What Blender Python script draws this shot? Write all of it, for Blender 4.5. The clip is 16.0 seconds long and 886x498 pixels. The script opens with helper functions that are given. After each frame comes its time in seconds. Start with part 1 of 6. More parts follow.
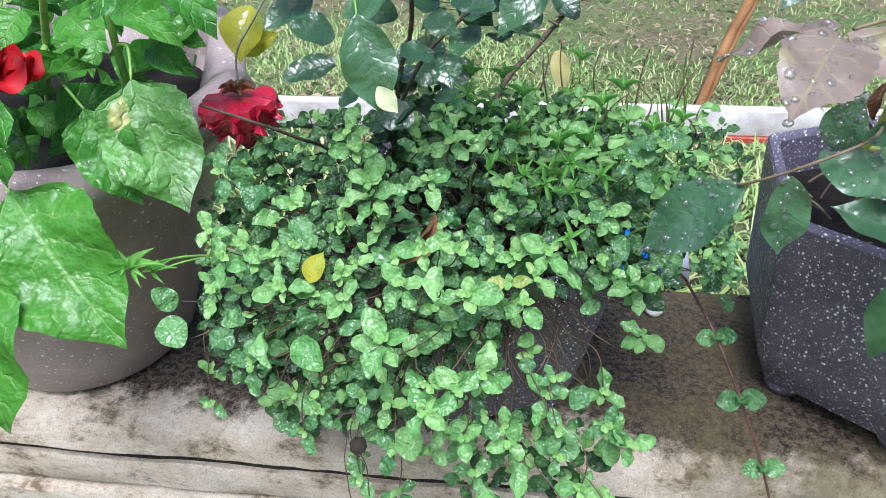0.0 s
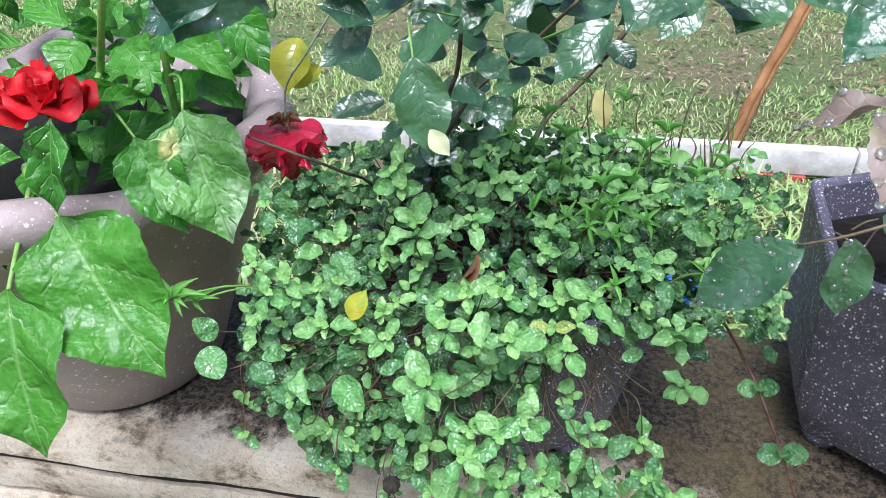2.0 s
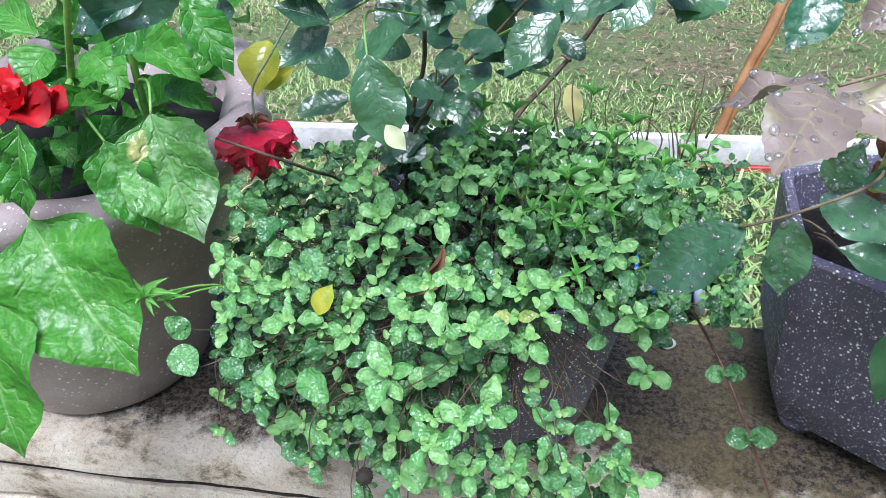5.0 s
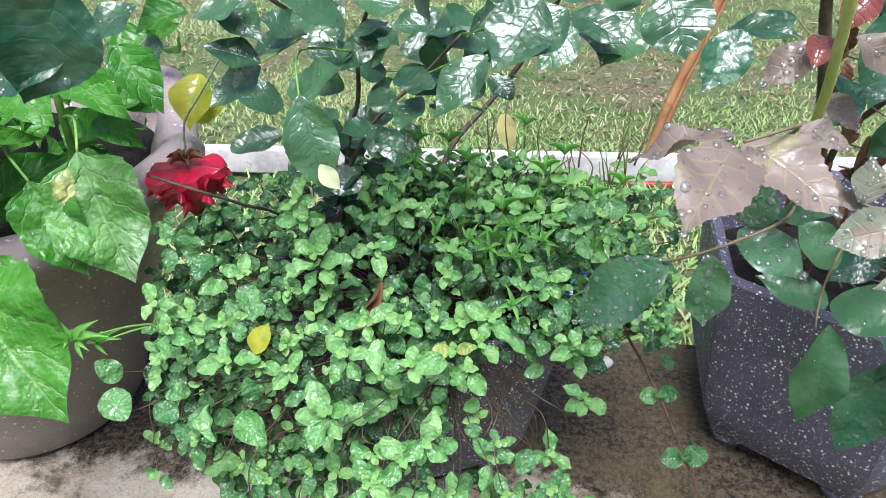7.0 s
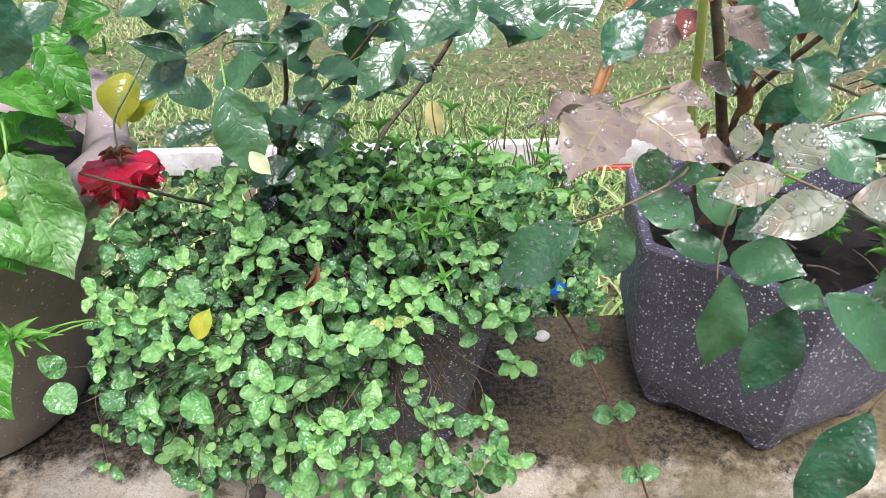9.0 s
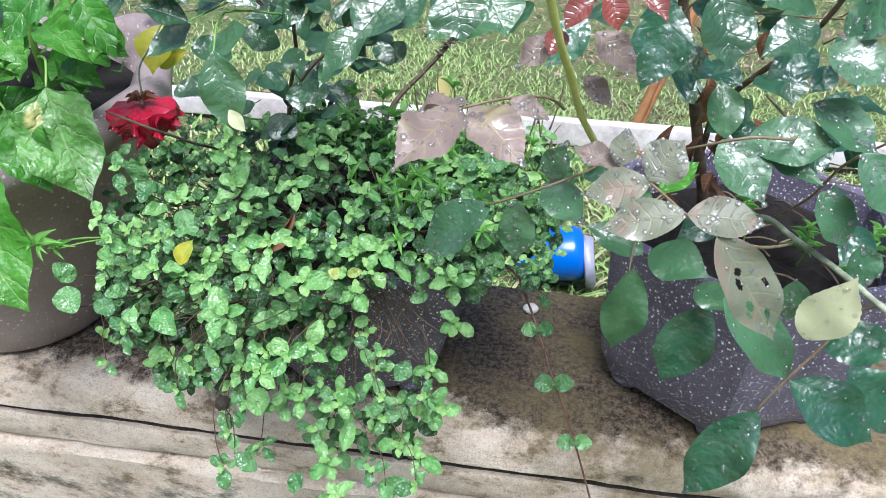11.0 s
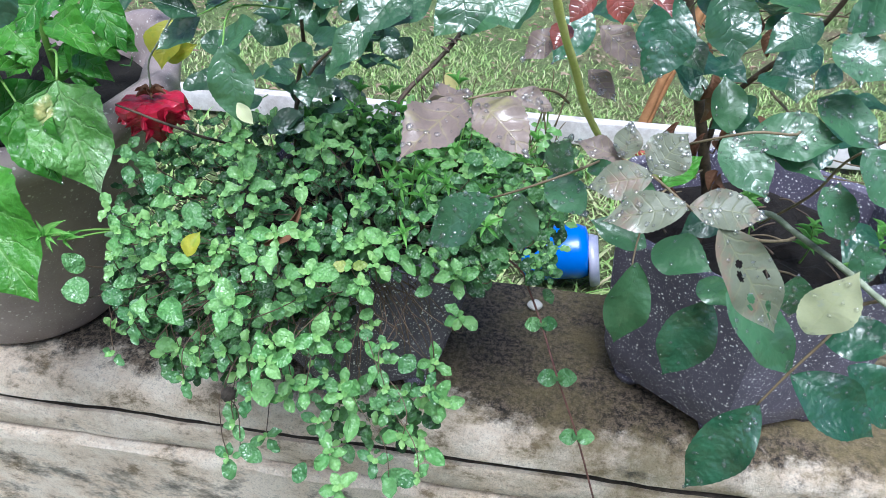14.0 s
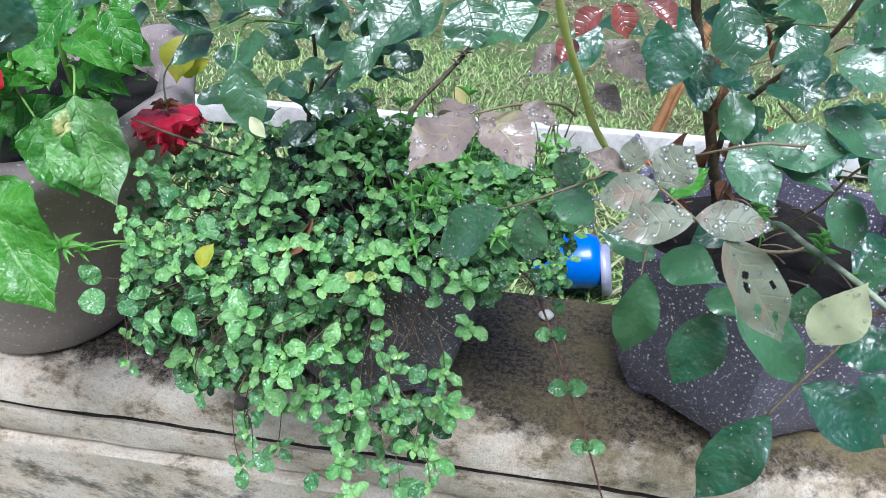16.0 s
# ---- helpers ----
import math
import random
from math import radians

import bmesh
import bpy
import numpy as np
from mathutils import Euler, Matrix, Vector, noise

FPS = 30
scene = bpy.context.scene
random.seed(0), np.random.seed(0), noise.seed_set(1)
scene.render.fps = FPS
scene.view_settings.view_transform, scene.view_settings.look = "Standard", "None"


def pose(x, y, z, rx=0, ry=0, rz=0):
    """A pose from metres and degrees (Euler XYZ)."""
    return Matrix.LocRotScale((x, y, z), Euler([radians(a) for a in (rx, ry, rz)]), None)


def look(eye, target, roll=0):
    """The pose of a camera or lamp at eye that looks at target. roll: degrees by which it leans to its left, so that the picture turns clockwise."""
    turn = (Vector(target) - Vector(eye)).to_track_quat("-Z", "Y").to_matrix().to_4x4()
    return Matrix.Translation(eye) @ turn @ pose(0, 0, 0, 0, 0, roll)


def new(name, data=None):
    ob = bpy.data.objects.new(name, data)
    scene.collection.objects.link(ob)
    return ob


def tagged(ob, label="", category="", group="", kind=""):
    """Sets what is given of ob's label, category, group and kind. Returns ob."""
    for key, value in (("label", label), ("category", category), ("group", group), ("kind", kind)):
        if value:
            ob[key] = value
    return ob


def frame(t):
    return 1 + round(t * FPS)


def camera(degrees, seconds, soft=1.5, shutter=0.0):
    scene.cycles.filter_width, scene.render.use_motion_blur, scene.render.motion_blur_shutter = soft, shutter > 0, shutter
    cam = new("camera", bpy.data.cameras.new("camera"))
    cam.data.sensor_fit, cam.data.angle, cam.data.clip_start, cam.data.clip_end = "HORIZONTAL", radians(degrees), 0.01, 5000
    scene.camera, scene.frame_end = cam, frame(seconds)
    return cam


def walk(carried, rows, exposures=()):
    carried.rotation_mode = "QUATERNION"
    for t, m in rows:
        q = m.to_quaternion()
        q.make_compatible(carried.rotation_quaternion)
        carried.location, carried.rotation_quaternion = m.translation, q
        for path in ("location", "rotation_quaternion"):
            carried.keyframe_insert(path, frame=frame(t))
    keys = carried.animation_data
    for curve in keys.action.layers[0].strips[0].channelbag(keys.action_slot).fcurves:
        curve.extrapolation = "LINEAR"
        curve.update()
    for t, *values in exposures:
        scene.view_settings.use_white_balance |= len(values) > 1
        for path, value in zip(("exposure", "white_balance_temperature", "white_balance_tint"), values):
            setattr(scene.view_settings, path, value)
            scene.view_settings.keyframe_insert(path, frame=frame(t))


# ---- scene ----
cam = camera(63.1, 16.0, 0.45)
PATH = [
    (0, (0.074, 0.085, 0.56), (-0.172, 1.695, -0.601), -2.3),
    (0.5, (0.075, 0.082, 0.562), (-0.135, 1.71, -0.581), -0.9),
    (1, (0.074, 0.086, 0.563), (-0.109, 1.72, -0.576), -0.8),
    (1.5, (0.065, 0.09, 0.566), (-0.198, 1.718, -0.565), -1.8),
    (2, (0.057, 0.092, 0.57), (-0.246, 1.726, -0.542), -1.2),
    (2.5, (0.061, 0.086, 0.57), (-0.217, 1.728, -0.538), -0.5),
    (3, (0.07, 0.077, 0.574), (-0.149, 1.752, -0.497), -0.2),
    (3.5, (0.07, 0.078, 0.569), (-0.151, 1.736, -0.528), -0.4),
    (3.7, (0.081, 0.087, 0.567), (-0.216, 1.724, -0.544), -2.3),
    (6, (0.083, 0.084, 0.574), (-0.219, 1.734, -0.515), -2.7),
    (6.5, (0.084, 0.092, 0.578), (-0.158, 1.762, -0.496), -2.0),
    (7, (0.087, 0.089, 0.582), (-0.063, 1.769, -0.492), -1.0),
    (7.5, (0.081, 0.08, 0.582), (-0.037, 1.759, -0.499), -0.2),
    (8, (0.086, 0.08, 0.584), (0.033, 1.761, -0.498), -0.5),
    (8.5, (0.087, 0.073, 0.587), (0.041, 1.755, -0.495), -1.3),
    (9, (0.099, 0.06, 0.585), (0.097, 1.74, -0.501), -1.5),
    (9.5, (0.112, 0.045, 0.601), (-0.025, 1.729, -0.469), -1.3),
    (10, (0.148, 0.033, 0.615), (0.004, 1.666, -0.53), 3.3),
    (10.2, (0.165, 0.029, 0.621), (-0.01, 1.642, -0.548), 2.8),
    (12.5, (0.209, 0.008, 0.618), (-0.015, 1.617, -0.548), 0.8),
    (13, (0.209, 0.014, 0.618), (-0.012, 1.613, -0.563), 0.8),
    (13.5, (0.204, 0.013, 0.618), (-0.01, 1.618, -0.556), 1.2),
    (14, (0.198, 0.01, 0.619), (-0.028, 1.617, -0.549), 1.6),
    (14.5, (0.203, 0.009, 0.621), (-0.026, 1.622, -0.539), 1.0),
    (15, (0.205, 0.01, 0.621), (-0.035, 1.618, -0.543), 0.6),
    (15.5, (0.207, 0.01, 0.619), (-0.045, 1.62, -0.54), 0.5),
    (16, (0.201, 0.007, 0.623), (-0.064, 1.624, -0.525), 0.7),
]
walk(cam, [(t, look(eye, target, roll)) for t, eye, target, roll in PATH],
     [(0, 0.74, 5650, 13), (3.7, 0.74, 5600, 13), (6, 0.74, 5350, 12), (7, 0.76, 5800, 13), (8, 0.77, 6000, 14), (9, 0.80, 6120, 16), (10.2, 0.84, 5980, 16), (12.3, 0.60, 5400, 11), (16, 0.60, 5400, 11)])

# ---- light: an overcast sky after rain ----
world = bpy.data.worlds.new("overcast_sky")
scene.world = world
world.use_nodes = True
wn = world.node_tree.nodes
sky = wn.new("ShaderNodeTexSky")
sky.sky_type, sky.sun_disc = "NISHITA", False
sky.sun_elevation, sky.sun_rotation = radians(66), radians(193)
sky.air_density, sky.dust_density, sky.ozone_density = 1.0, 5.0, 1.0
world.node_tree.links.new(sky.outputs[0], wn["Background"].inputs[0])
wn["Background"].inputs[1].default_value = 0.078
sun = new("sun", bpy.data.lights.new("sun", "SUN"))
sun.data.energy, sun.data.angle, sun.data.color = 3.5, radians(28), (1.0, 0.98, 0.95)
sun.matrix_basis = look((0, 0, 5), (-0.5, 2.1, 0.2))


# ---- materials ----
def nodes_of(name):
    m = bpy.data.materials.new(name)
    m.use_nodes = True
    t = m.node_tree
    return m, t.nodes, t.links, t.nodes["Principled BSDF"]


def ramp(n, stops):
    r = n.new("ShaderNodeValToRGB")
    e = r.color_ramp.elements
    while len(e) < len(stops):
        e.new(0.5)
    for el, (p, c) in zip(e, stops):
        el.position, el.color = p, (*c, 1)
    return r


def math_node(n, l, op, a, b=None, clamp=False):
    k = n.new("ShaderNodeMath")
    k.operation, k.use_clamp = op, clamp
    for i, v in enumerate((a, b)):
        if v is None:
            continue
        if isinstance(v, (int, float)):
            k.inputs[i].default_value = v
        else:
            l.new(v, k.inputs[i])
    return k.outputs[0]


def mix(n, l, fac, a, b, mode="MIX"):
    k = n.new("ShaderNodeMix")
    k.data_type, k.blend_type = "RGBA", mode
    for s, v in ((k.inputs[0], fac), (k.inputs[6], a), (k.inputs[7], b)):
        if isinstance(v, (int, float)):
            s.default_value = v
        elif isinstance(v, tuple):
            s.default_value = (*v, 1)
        else:
            l.new(v, s)
    return k.outputs[2]


def noise_tex(n, l, scale, detail=4, rough=0.6, vec=None):
    k = n.new("ShaderNodeTexNoise")
    k.inputs["Scale"].default_value, k.inputs["Detail"].default_value, k.inputs["Roughness"].default_value = scale, detail, rough
    if vec is not None:
        l.new(vec, k.inputs["Vector"])
    return k.outputs["Fac"]


def coords(n, which="Object"):
    return n.new("ShaderNodeTexCoord").outputs[which]


def bump(n, l, height, strength, dist, b, into=None):
    k = n.new("ShaderNodeBump")
    k.inputs["Strength"].default_value, k.inputs["Distance"].default_value = strength, dist
    l.new(height, k.inputs["Height"])
    if into is not None:
        l.new(into, k.inputs["Normal"])
    l.new(k.outputs[0], b.inputs["Normal"])
    return k.outputs[0]


def leaf_material(name, young, old, vein, veins=7, slant=0.8, rough=0.25, wet=0.5, translucent=0.25, puff=0.5, blotch=None, per_island=False, veining=0.55, relief=0.5, wavy=0.3, net=0.0, film_ior=1.7, film_scale=75, patch=None, deep=0.0012, coat=None, quilt=0.0, cells=430):
    """A leaf with a midrib and side veins along its own UV (u across, v from base to tip), gloss of a film of rain in patches."""
    m, n, l, b = nodes_of(name)
    uv = n.new("ShaderNodeUVMap")
    geo = n.new("ShaderNodeNewGeometry").outputs["Position"]
    sep = n.new("ShaderNodeSeparateXYZ")
    l.new(uv.outputs[0], sep.inputs[0])
    side = math_node(n, l, "ABSOLUTE", math_node(n, l, "SUBTRACT", sep.outputs[0], 0.5))
    side2 = math_node(n, l, "MULTIPLY", side, 2.0)
    wave = math_node(n, l, "SUBTRACT", math_node(n, l, "MULTIPLY", sep.outputs[1], veins), math_node(n, l, "MULTIPLY", side2, slant))
    wave = math_node(n, l, "ADD", wave, math_node(n, l, "MULTIPLY", noise_tex(n, l, 130, 2, 0.5, geo), 0.8))
    tri = math_node(n, l, "PINGPONG", wave, 0.5)
    line = math_node(n, l, "SUBTRACT", 1.0, math_node(n, l, "MULTIPLY", tri, 8.0), True)
    fade = math_node(n, l, "SUBTRACT", 1.0, math_node(n, l, "MULTIPLY", side2, 0.7), True)
    line = math_node(n, l, "MULTIPLY", line, fade)
    mid = math_node(n, l, "SUBTRACT", 1.0, math_node(n, l, "MULTIPLY", side2, 16.0), True)
    vmask = math_node(n, l, "MAXIMUM", line, mid)
    if net:
        vo = n.new("ShaderNodeTexVoronoi")
        vo.feature = "DISTANCE_TO_EDGE"
        vo.inputs["Scale"].default_value = 520
        l.new(geo, vo.inputs["Vector"])
        cell = math_node(n, l, "SUBTRACT", 1.0, math_node(n, l, "MULTIPLY", vo.outputs["Distance"], 7.0), True)
        vmask = math_node(n, l, "MAXIMUM", vmask, math_node(n, l, "MULTIPLY", cell, net))
    if per_island:
        rnd = n.new("ShaderNodeNewGeometry").outputs["Random Per Island"]
    else:
        rnd = n.new("ShaderNodeObjectInfo").outputs["Random"]
    big = noise_tex(n, l, 60, 3, 0.6, geo)
    fac = math_node(n, l, "ADD", math_node(n, l, "MULTIPLY", rnd, 0.8), math_node(n, l, "MULTIPLY", math_node(n, l, "SUBTRACT", big, 0.4), 1.0), True)
    col = mix(n, l, fac, old, young)
    fine = noise_tex(n, l, 700, 3, 0.6, geo)
    col = mix(n, l, math_node(n, l, "MULTIPLY", fine, 0.3), col, tuple(0.55 * c for c in old))
    if blotch:
        where = noise_tex(n, l, blotch[1], 4, 0.65, geo)
        where = math_node(n, l, "MULTIPLY", math_node(n, l, "SUBTRACT", where, blotch[2]), 9.0, True)
        col = mix(n, l, where, col, blotch[0])
    if patch:
        u0, v0, ru, rv, tint = patch
        du = math_node(n, l, "DIVIDE", math_node(n, l, "SUBTRACT", sep.outputs[0], u0), ru)
        dv = math_node(n, l, "DIVIDE", math_node(n, l, "SUBTRACT", sep.outputs[1], v0), rv)
        far = math_node(n, l, "ADD", math_node(n, l, "MULTIPLY", du, du), math_node(n, l, "MULTIPLY", dv, dv))
        far = math_node(n, l, "ADD", far, math_node(n, l, "MULTIPLY", noise_tex(n, l, 160, 5, 0.7, geo), 1.6))
        spot = math_node(n, l, "MULTIPLY", math_node(n, l, "SUBTRACT", 1.5, far), 1.6, True)
        col = mix(n, l, math_node(n, l, "MULTIPLY", spot, 0.85), col, tint)
    col = mix(n, l, math_node(n, l, "MULTIPLY", vmask, veining), col, vein)
    l.new(col, b.inputs["Base Color"])
    film = noise_tex(n, l, film_scale, 3, 0.55, geo)
    film = math_node(n, l, "MULTIPLY", math_node(n, l, "SUBTRACT", film, 0.62 - 0.34 * wet), 6.0, True)
    b.inputs["Roughness"].default_value = rough + 0.15
    b.inputs["IOR"].default_value = 1.45
    l.new(math_node(n, l, "MULTIPLY", film, min(1.0, 0.35 + wet)), b.inputs["Coat Weight"])
    b.inputs["Coat Roughness"].default_value, b.inputs["Coat IOR"].default_value = 0.05 + 0.12 * rough if coat is None else coat, film_ior
    h = math_node(n, l, "ADD", math_node(n, l, "MULTIPLY", vmask, -1.3 * veining), math_node(n, l, "MULTIPLY", fine, 0.3))
    h = math_node(n, l, "ADD", h, math_node(n, l, "MULTIPLY", math_node(n, l, "SQRT", tri), puff))
    h = math_node(n, l, "ADD", h, math_node(n, l, "MULTIPLY", noise_tex(n, l, 85, 2, 0.5, geo), wavy * 6))
    if quilt:
        vo = n.new("ShaderNodeTexVoronoi")
        vo.feature = "SMOOTH_F1"
        vo.inputs["Scale"].default_value = cells
        vo.inputs["Smoothness"].default_value = 0.6
        l.new(geo, vo.inputs["Vector"])
        h = math_node(n, l, "SUBTRACT", h, math_node(n, l, "MULTIPLY", vo.outputs["Distance"], quilt))
    nrm = bump(n, l, h, relief, deep, b)
    l.new(nrm, b.inputs["Coat Normal"])
    tr = n.new("ShaderNodeBsdfTranslucent")
    l.new(mix(n, l, 0.5, col, tuple(min(1.0, c * 1.6) for c in young)), tr.inputs[0])
    l.new(nrm, tr.inputs["Normal"])
    ms = n.new("ShaderNodeMixShader")
    ms.inputs[0].default_value = translucent
    l.new(b.outputs[0], ms.inputs[1])
    l.new(tr.outputs[0], ms.inputs[2])
    l.new(ms.outputs[0], n["Material Output"].inputs[0])
    return m


def stem_material(name, a, b_, scale=90, rough=0.55):
    m, n, l, b = nodes_of(name)
    geo = n.new("ShaderNodeNewGeometry").outputs["Position"]
    f = noise_tex(n, l, scale, 5, 0.7, geo)
    l.new(ramp_out(n, l, f, [(0.35, a), (0.65, b_)]), b.inputs["Base Color"])
    b.inputs["Roughness"].default_value = rough
    bump(n, l, noise_tex(n, l, scale * 5, 4, 0.7, geo), 0.5, 0.001, b)
    return m


def ramp_out(n, l, f, stops):
    r = ramp(n, stops)
    l.new(f, r.inputs[0])
    return r.outputs[0]


def speckled(name, dark, light, fleck, amount, scale, rough=0.45, relief=0.6):
    """Cast stone-effect resin: dark body, pale flecks of two sizes, brushed grain."""
    m, n, l, b = nodes_of(name)
    p = coords(n)
    base = ramp_out(n, l, noise_tex(n, l, 14, 6, 0.7, p), [(0.3, dark), (0.75, light)])
    masks = []
    for s, cut in ((scale, amount), (scale * 2.3, amount * 0.8)):
        v = n.new("ShaderNodeTexVoronoi")
        v.inputs["Scale"].default_value, v.inputs["Randomness"].default_value = s, 1.0
        l.new(p, v.inputs["Vector"])
        sc = n.new("ShaderNodeSeparateColor")
        l.new(v.outputs["Color"], sc.inputs[0])
        keep = math_node(n, l, "GREATER_THAN", sc.outputs[0], 0.27)
        size = math_node(n, l, "MULTIPLY", sc.outputs[1], cut)
        dot = math_node(n, l, "LESS_THAN", v.outputs["Distance"], size)
        masks.append(math_node(n, l, "MULTIPLY", dot, keep))
    spots = math_node(n, l, "MAXIMUM", masks[0], masks[1])
    col = mix(n, l, spots, base, fleck)
    dirt = math_node(n, l, "MULTIPLY", math_node(n, l, "SUBTRACT", noise_tex(n, l, 9, 5, 0.7, p), 0.5), 2.2, True)
    col = mix(n, l, math_node(n, l, "MULTIPLY", dirt, 0.5), col, tuple(0.5 * c for c in dark))
    l.new(col, b.inputs["Base Color"])
    b.inputs["Roughness"].default_value = rough
    bump(n, l, math_node(n, l, "ADD", noise_tex(n, l, 260, 5, 0.7, p), math_node(n, l, "MULTIPLY", spots, 0.4)), relief, 0.0015, b)
    return m


def concrete(name, lights, darks, algae_shade, algae_shade_amount, back_from):
    """Weathered cement: pale worn skin, black lichen and brown-green algal growth in patches, thicker towards the back,
    where the pots' shade is mixed into the colour.
    """
    m, n, l, b = nodes_of(name)
    p = coords(n)
    sep = n.new("ShaderNodeSeparateXYZ")
    l.new(p, sep.inputs[0])
    drawn = n.new("ShaderNodeMapping")
    drawn.inputs["Scale"].default_value = (0.75, 1.0, 1.2)
    l.new(p, drawn.inputs[0])
    long = drawn.outputs[0]
    skin = ramp_out(n, l, noise_tex(n, l, 24, 8, 0.74, long), [(0.36, darks[0]), (0.45, lights[0]), (0.58, lights[1])])
    mid = noise_tex(n, l, 110, 6, 0.8, p)
    skin = mix(n, l, math_node(n, l, "MULTIPLY", math_node(n, l, "SUBTRACT", 0.46, mid), 3.0, True), skin, darks[0])
    grit = noise_tex(n, l, 420, 4, 0.75, p)
    skin = mix(n, l, math_node(n, l, "MULTIPLY", math_node(n, l, "SUBTRACT", 0.54, grit), 0.7, True), skin, darks[0])
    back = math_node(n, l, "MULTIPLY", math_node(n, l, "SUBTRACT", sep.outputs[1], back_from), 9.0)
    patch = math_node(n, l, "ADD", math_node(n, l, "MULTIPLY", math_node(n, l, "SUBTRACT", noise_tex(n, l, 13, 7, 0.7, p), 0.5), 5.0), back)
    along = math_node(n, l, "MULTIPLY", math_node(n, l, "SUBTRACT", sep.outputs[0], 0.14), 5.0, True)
    # band along the back: stain and the pots' contact shade in one colour
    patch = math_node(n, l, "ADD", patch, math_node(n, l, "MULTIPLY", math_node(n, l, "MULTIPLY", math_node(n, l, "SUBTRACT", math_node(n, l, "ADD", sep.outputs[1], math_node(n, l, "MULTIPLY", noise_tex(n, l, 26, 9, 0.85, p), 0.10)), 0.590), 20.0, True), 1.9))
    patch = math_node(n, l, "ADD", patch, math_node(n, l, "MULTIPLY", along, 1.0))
    patch = math_node(n, l, "ADD", patch, algae_shade_amount, True)
    alg_shade = ramp_out(n, l, noise_tex(n, l, 150, 8, 0.85, p), [(0.44, darks[1]), (0.49, algae_shade), (0.55, (0.25, 0.19, 0.13))])
    col = mix(n, l, patch, skin, alg_shade)
    moss = math_node(n, l, "MULTIPLY", math_node(n, l, "SUBTRACT", noise_tex(n, l, 9, 8, 0.78, p), 0.43), 6.0, True)
    moss = math_node(n, l, "MULTIPLY", moss, math_node(n, l, "ADD", math_node(n, l, "MULTIPLY", sep.outputs[0], 2.6), 0.30, True))
    col = mix(n, l, math_node(n, l, "MULTIPLY", moss, 0.75), col, (0.27, 0.215, 0.095))
    low = math_node(n, l, "MULTIPLY", math_node(n, l, "ADD", sep.outputs[2], 0.112), -25.0, True)
    soot = math_node(n, l, "MULTIPLY", math_node(n, l, "SUBTRACT", math_node(n, l, "ADD", noise_tex(n, l, 15, 8, 0.72, long), math_node(n, l, "MULTIPLY", low, 0.09)), 0.585), 9.0, True)
    col = mix(n, l, math_node(n, l, "MULTIPLY", soot, 0.85), col, ramp_out(n, l, noise_tex(n, l, 40, 5, 0.7, p), [(0.4, (0.025, 0.026, 0.022)), (0.6, (0.115, 0.115, 0.085))]))
    col = mix(n, l, math_node(n, l, "MULTIPLY", math_node(n, l, "SUBTRACT", 0.47, grit), 2.2, True), col, darks[1])
    chips = math_node(n, l, "MULTIPLY", math_node(n, l, "SUBTRACT", noise_tex(n, l, 260, 5, 0.75, p), 0.60), 6.0, True)
    col = mix(n, l, math_node(n, l, "MULTIPLY", chips, 0.5), col, lights[0])
    l.new(col, b.inputs["Base Color"])
    b.inputs["Roughness"].default_value = 0.6
    h = math_node(n, l, "ADD", noise_tex(n, l, 90, 8, 0.75, p), math_node(n, l, "MULTIPLY", grit, 0.5))
    bump(n, l, h, 1.0, 0.006, b)
    return m


def plain(name, a, c, scale, rough, relief=0.3, dist=0.001, metal=0.0):
    m, n, l, b = nodes_of(name)
    p = coords(n)
    l.new(ramp_out(n, l, noise_tex(n, l, scale, 6, 0.7, p), [(0.3, a), (0.7, c)]), b.inputs["Base Color"])
    b.inputs["Roughness"].default_value, b.inputs["Metallic"].default_value = rough, metal
    bump(n, l, noise_tex(n, l, scale * 6, 5, 0.7, p), relief, dist, b)
    return m


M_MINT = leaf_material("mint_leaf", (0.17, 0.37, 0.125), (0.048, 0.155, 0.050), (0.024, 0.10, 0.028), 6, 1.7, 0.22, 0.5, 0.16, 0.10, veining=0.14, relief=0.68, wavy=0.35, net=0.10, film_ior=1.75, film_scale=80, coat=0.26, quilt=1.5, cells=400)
# leaves between the shoots: dark green with crevice shade in the colour
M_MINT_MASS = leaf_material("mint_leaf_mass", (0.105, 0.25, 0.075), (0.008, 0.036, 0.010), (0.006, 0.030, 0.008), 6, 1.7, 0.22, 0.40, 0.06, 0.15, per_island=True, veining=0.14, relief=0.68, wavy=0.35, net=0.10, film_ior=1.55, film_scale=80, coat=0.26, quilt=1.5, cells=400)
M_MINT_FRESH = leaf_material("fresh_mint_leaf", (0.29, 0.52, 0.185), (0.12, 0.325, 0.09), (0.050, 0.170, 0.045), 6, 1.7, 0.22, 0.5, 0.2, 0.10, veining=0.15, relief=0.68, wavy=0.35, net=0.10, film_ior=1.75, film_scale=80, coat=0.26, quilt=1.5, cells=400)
M_MINT_YELLOW = leaf_material("yellowing_mint_leaf", (0.44, 0.50, 0.15), (0.27, 0.37, 0.09), (0.16, 0.26, 0.06), 6, 1.7, 0.22, 0.42, 0.2, 0.2, ((0.50, 0.36, 0.10), 60, 0.6), veining=0.25, relief=0.7, quilt=1.2, net=0.15, film_ior=1.7, film_scale=90)
M_MINT_TIP = leaf_material("young_mint_leaf", (0.37, 0.60, 0.21), (0.19, 0.41, 0.115), (0.10, 0.26, 0.065), 5, 1.5, 0.24, 0.42, 0.22, 0.15, veining=0.14, relief=0.6, net=0.12, film_ior=1.7, film_scale=90, quilt=0.9)
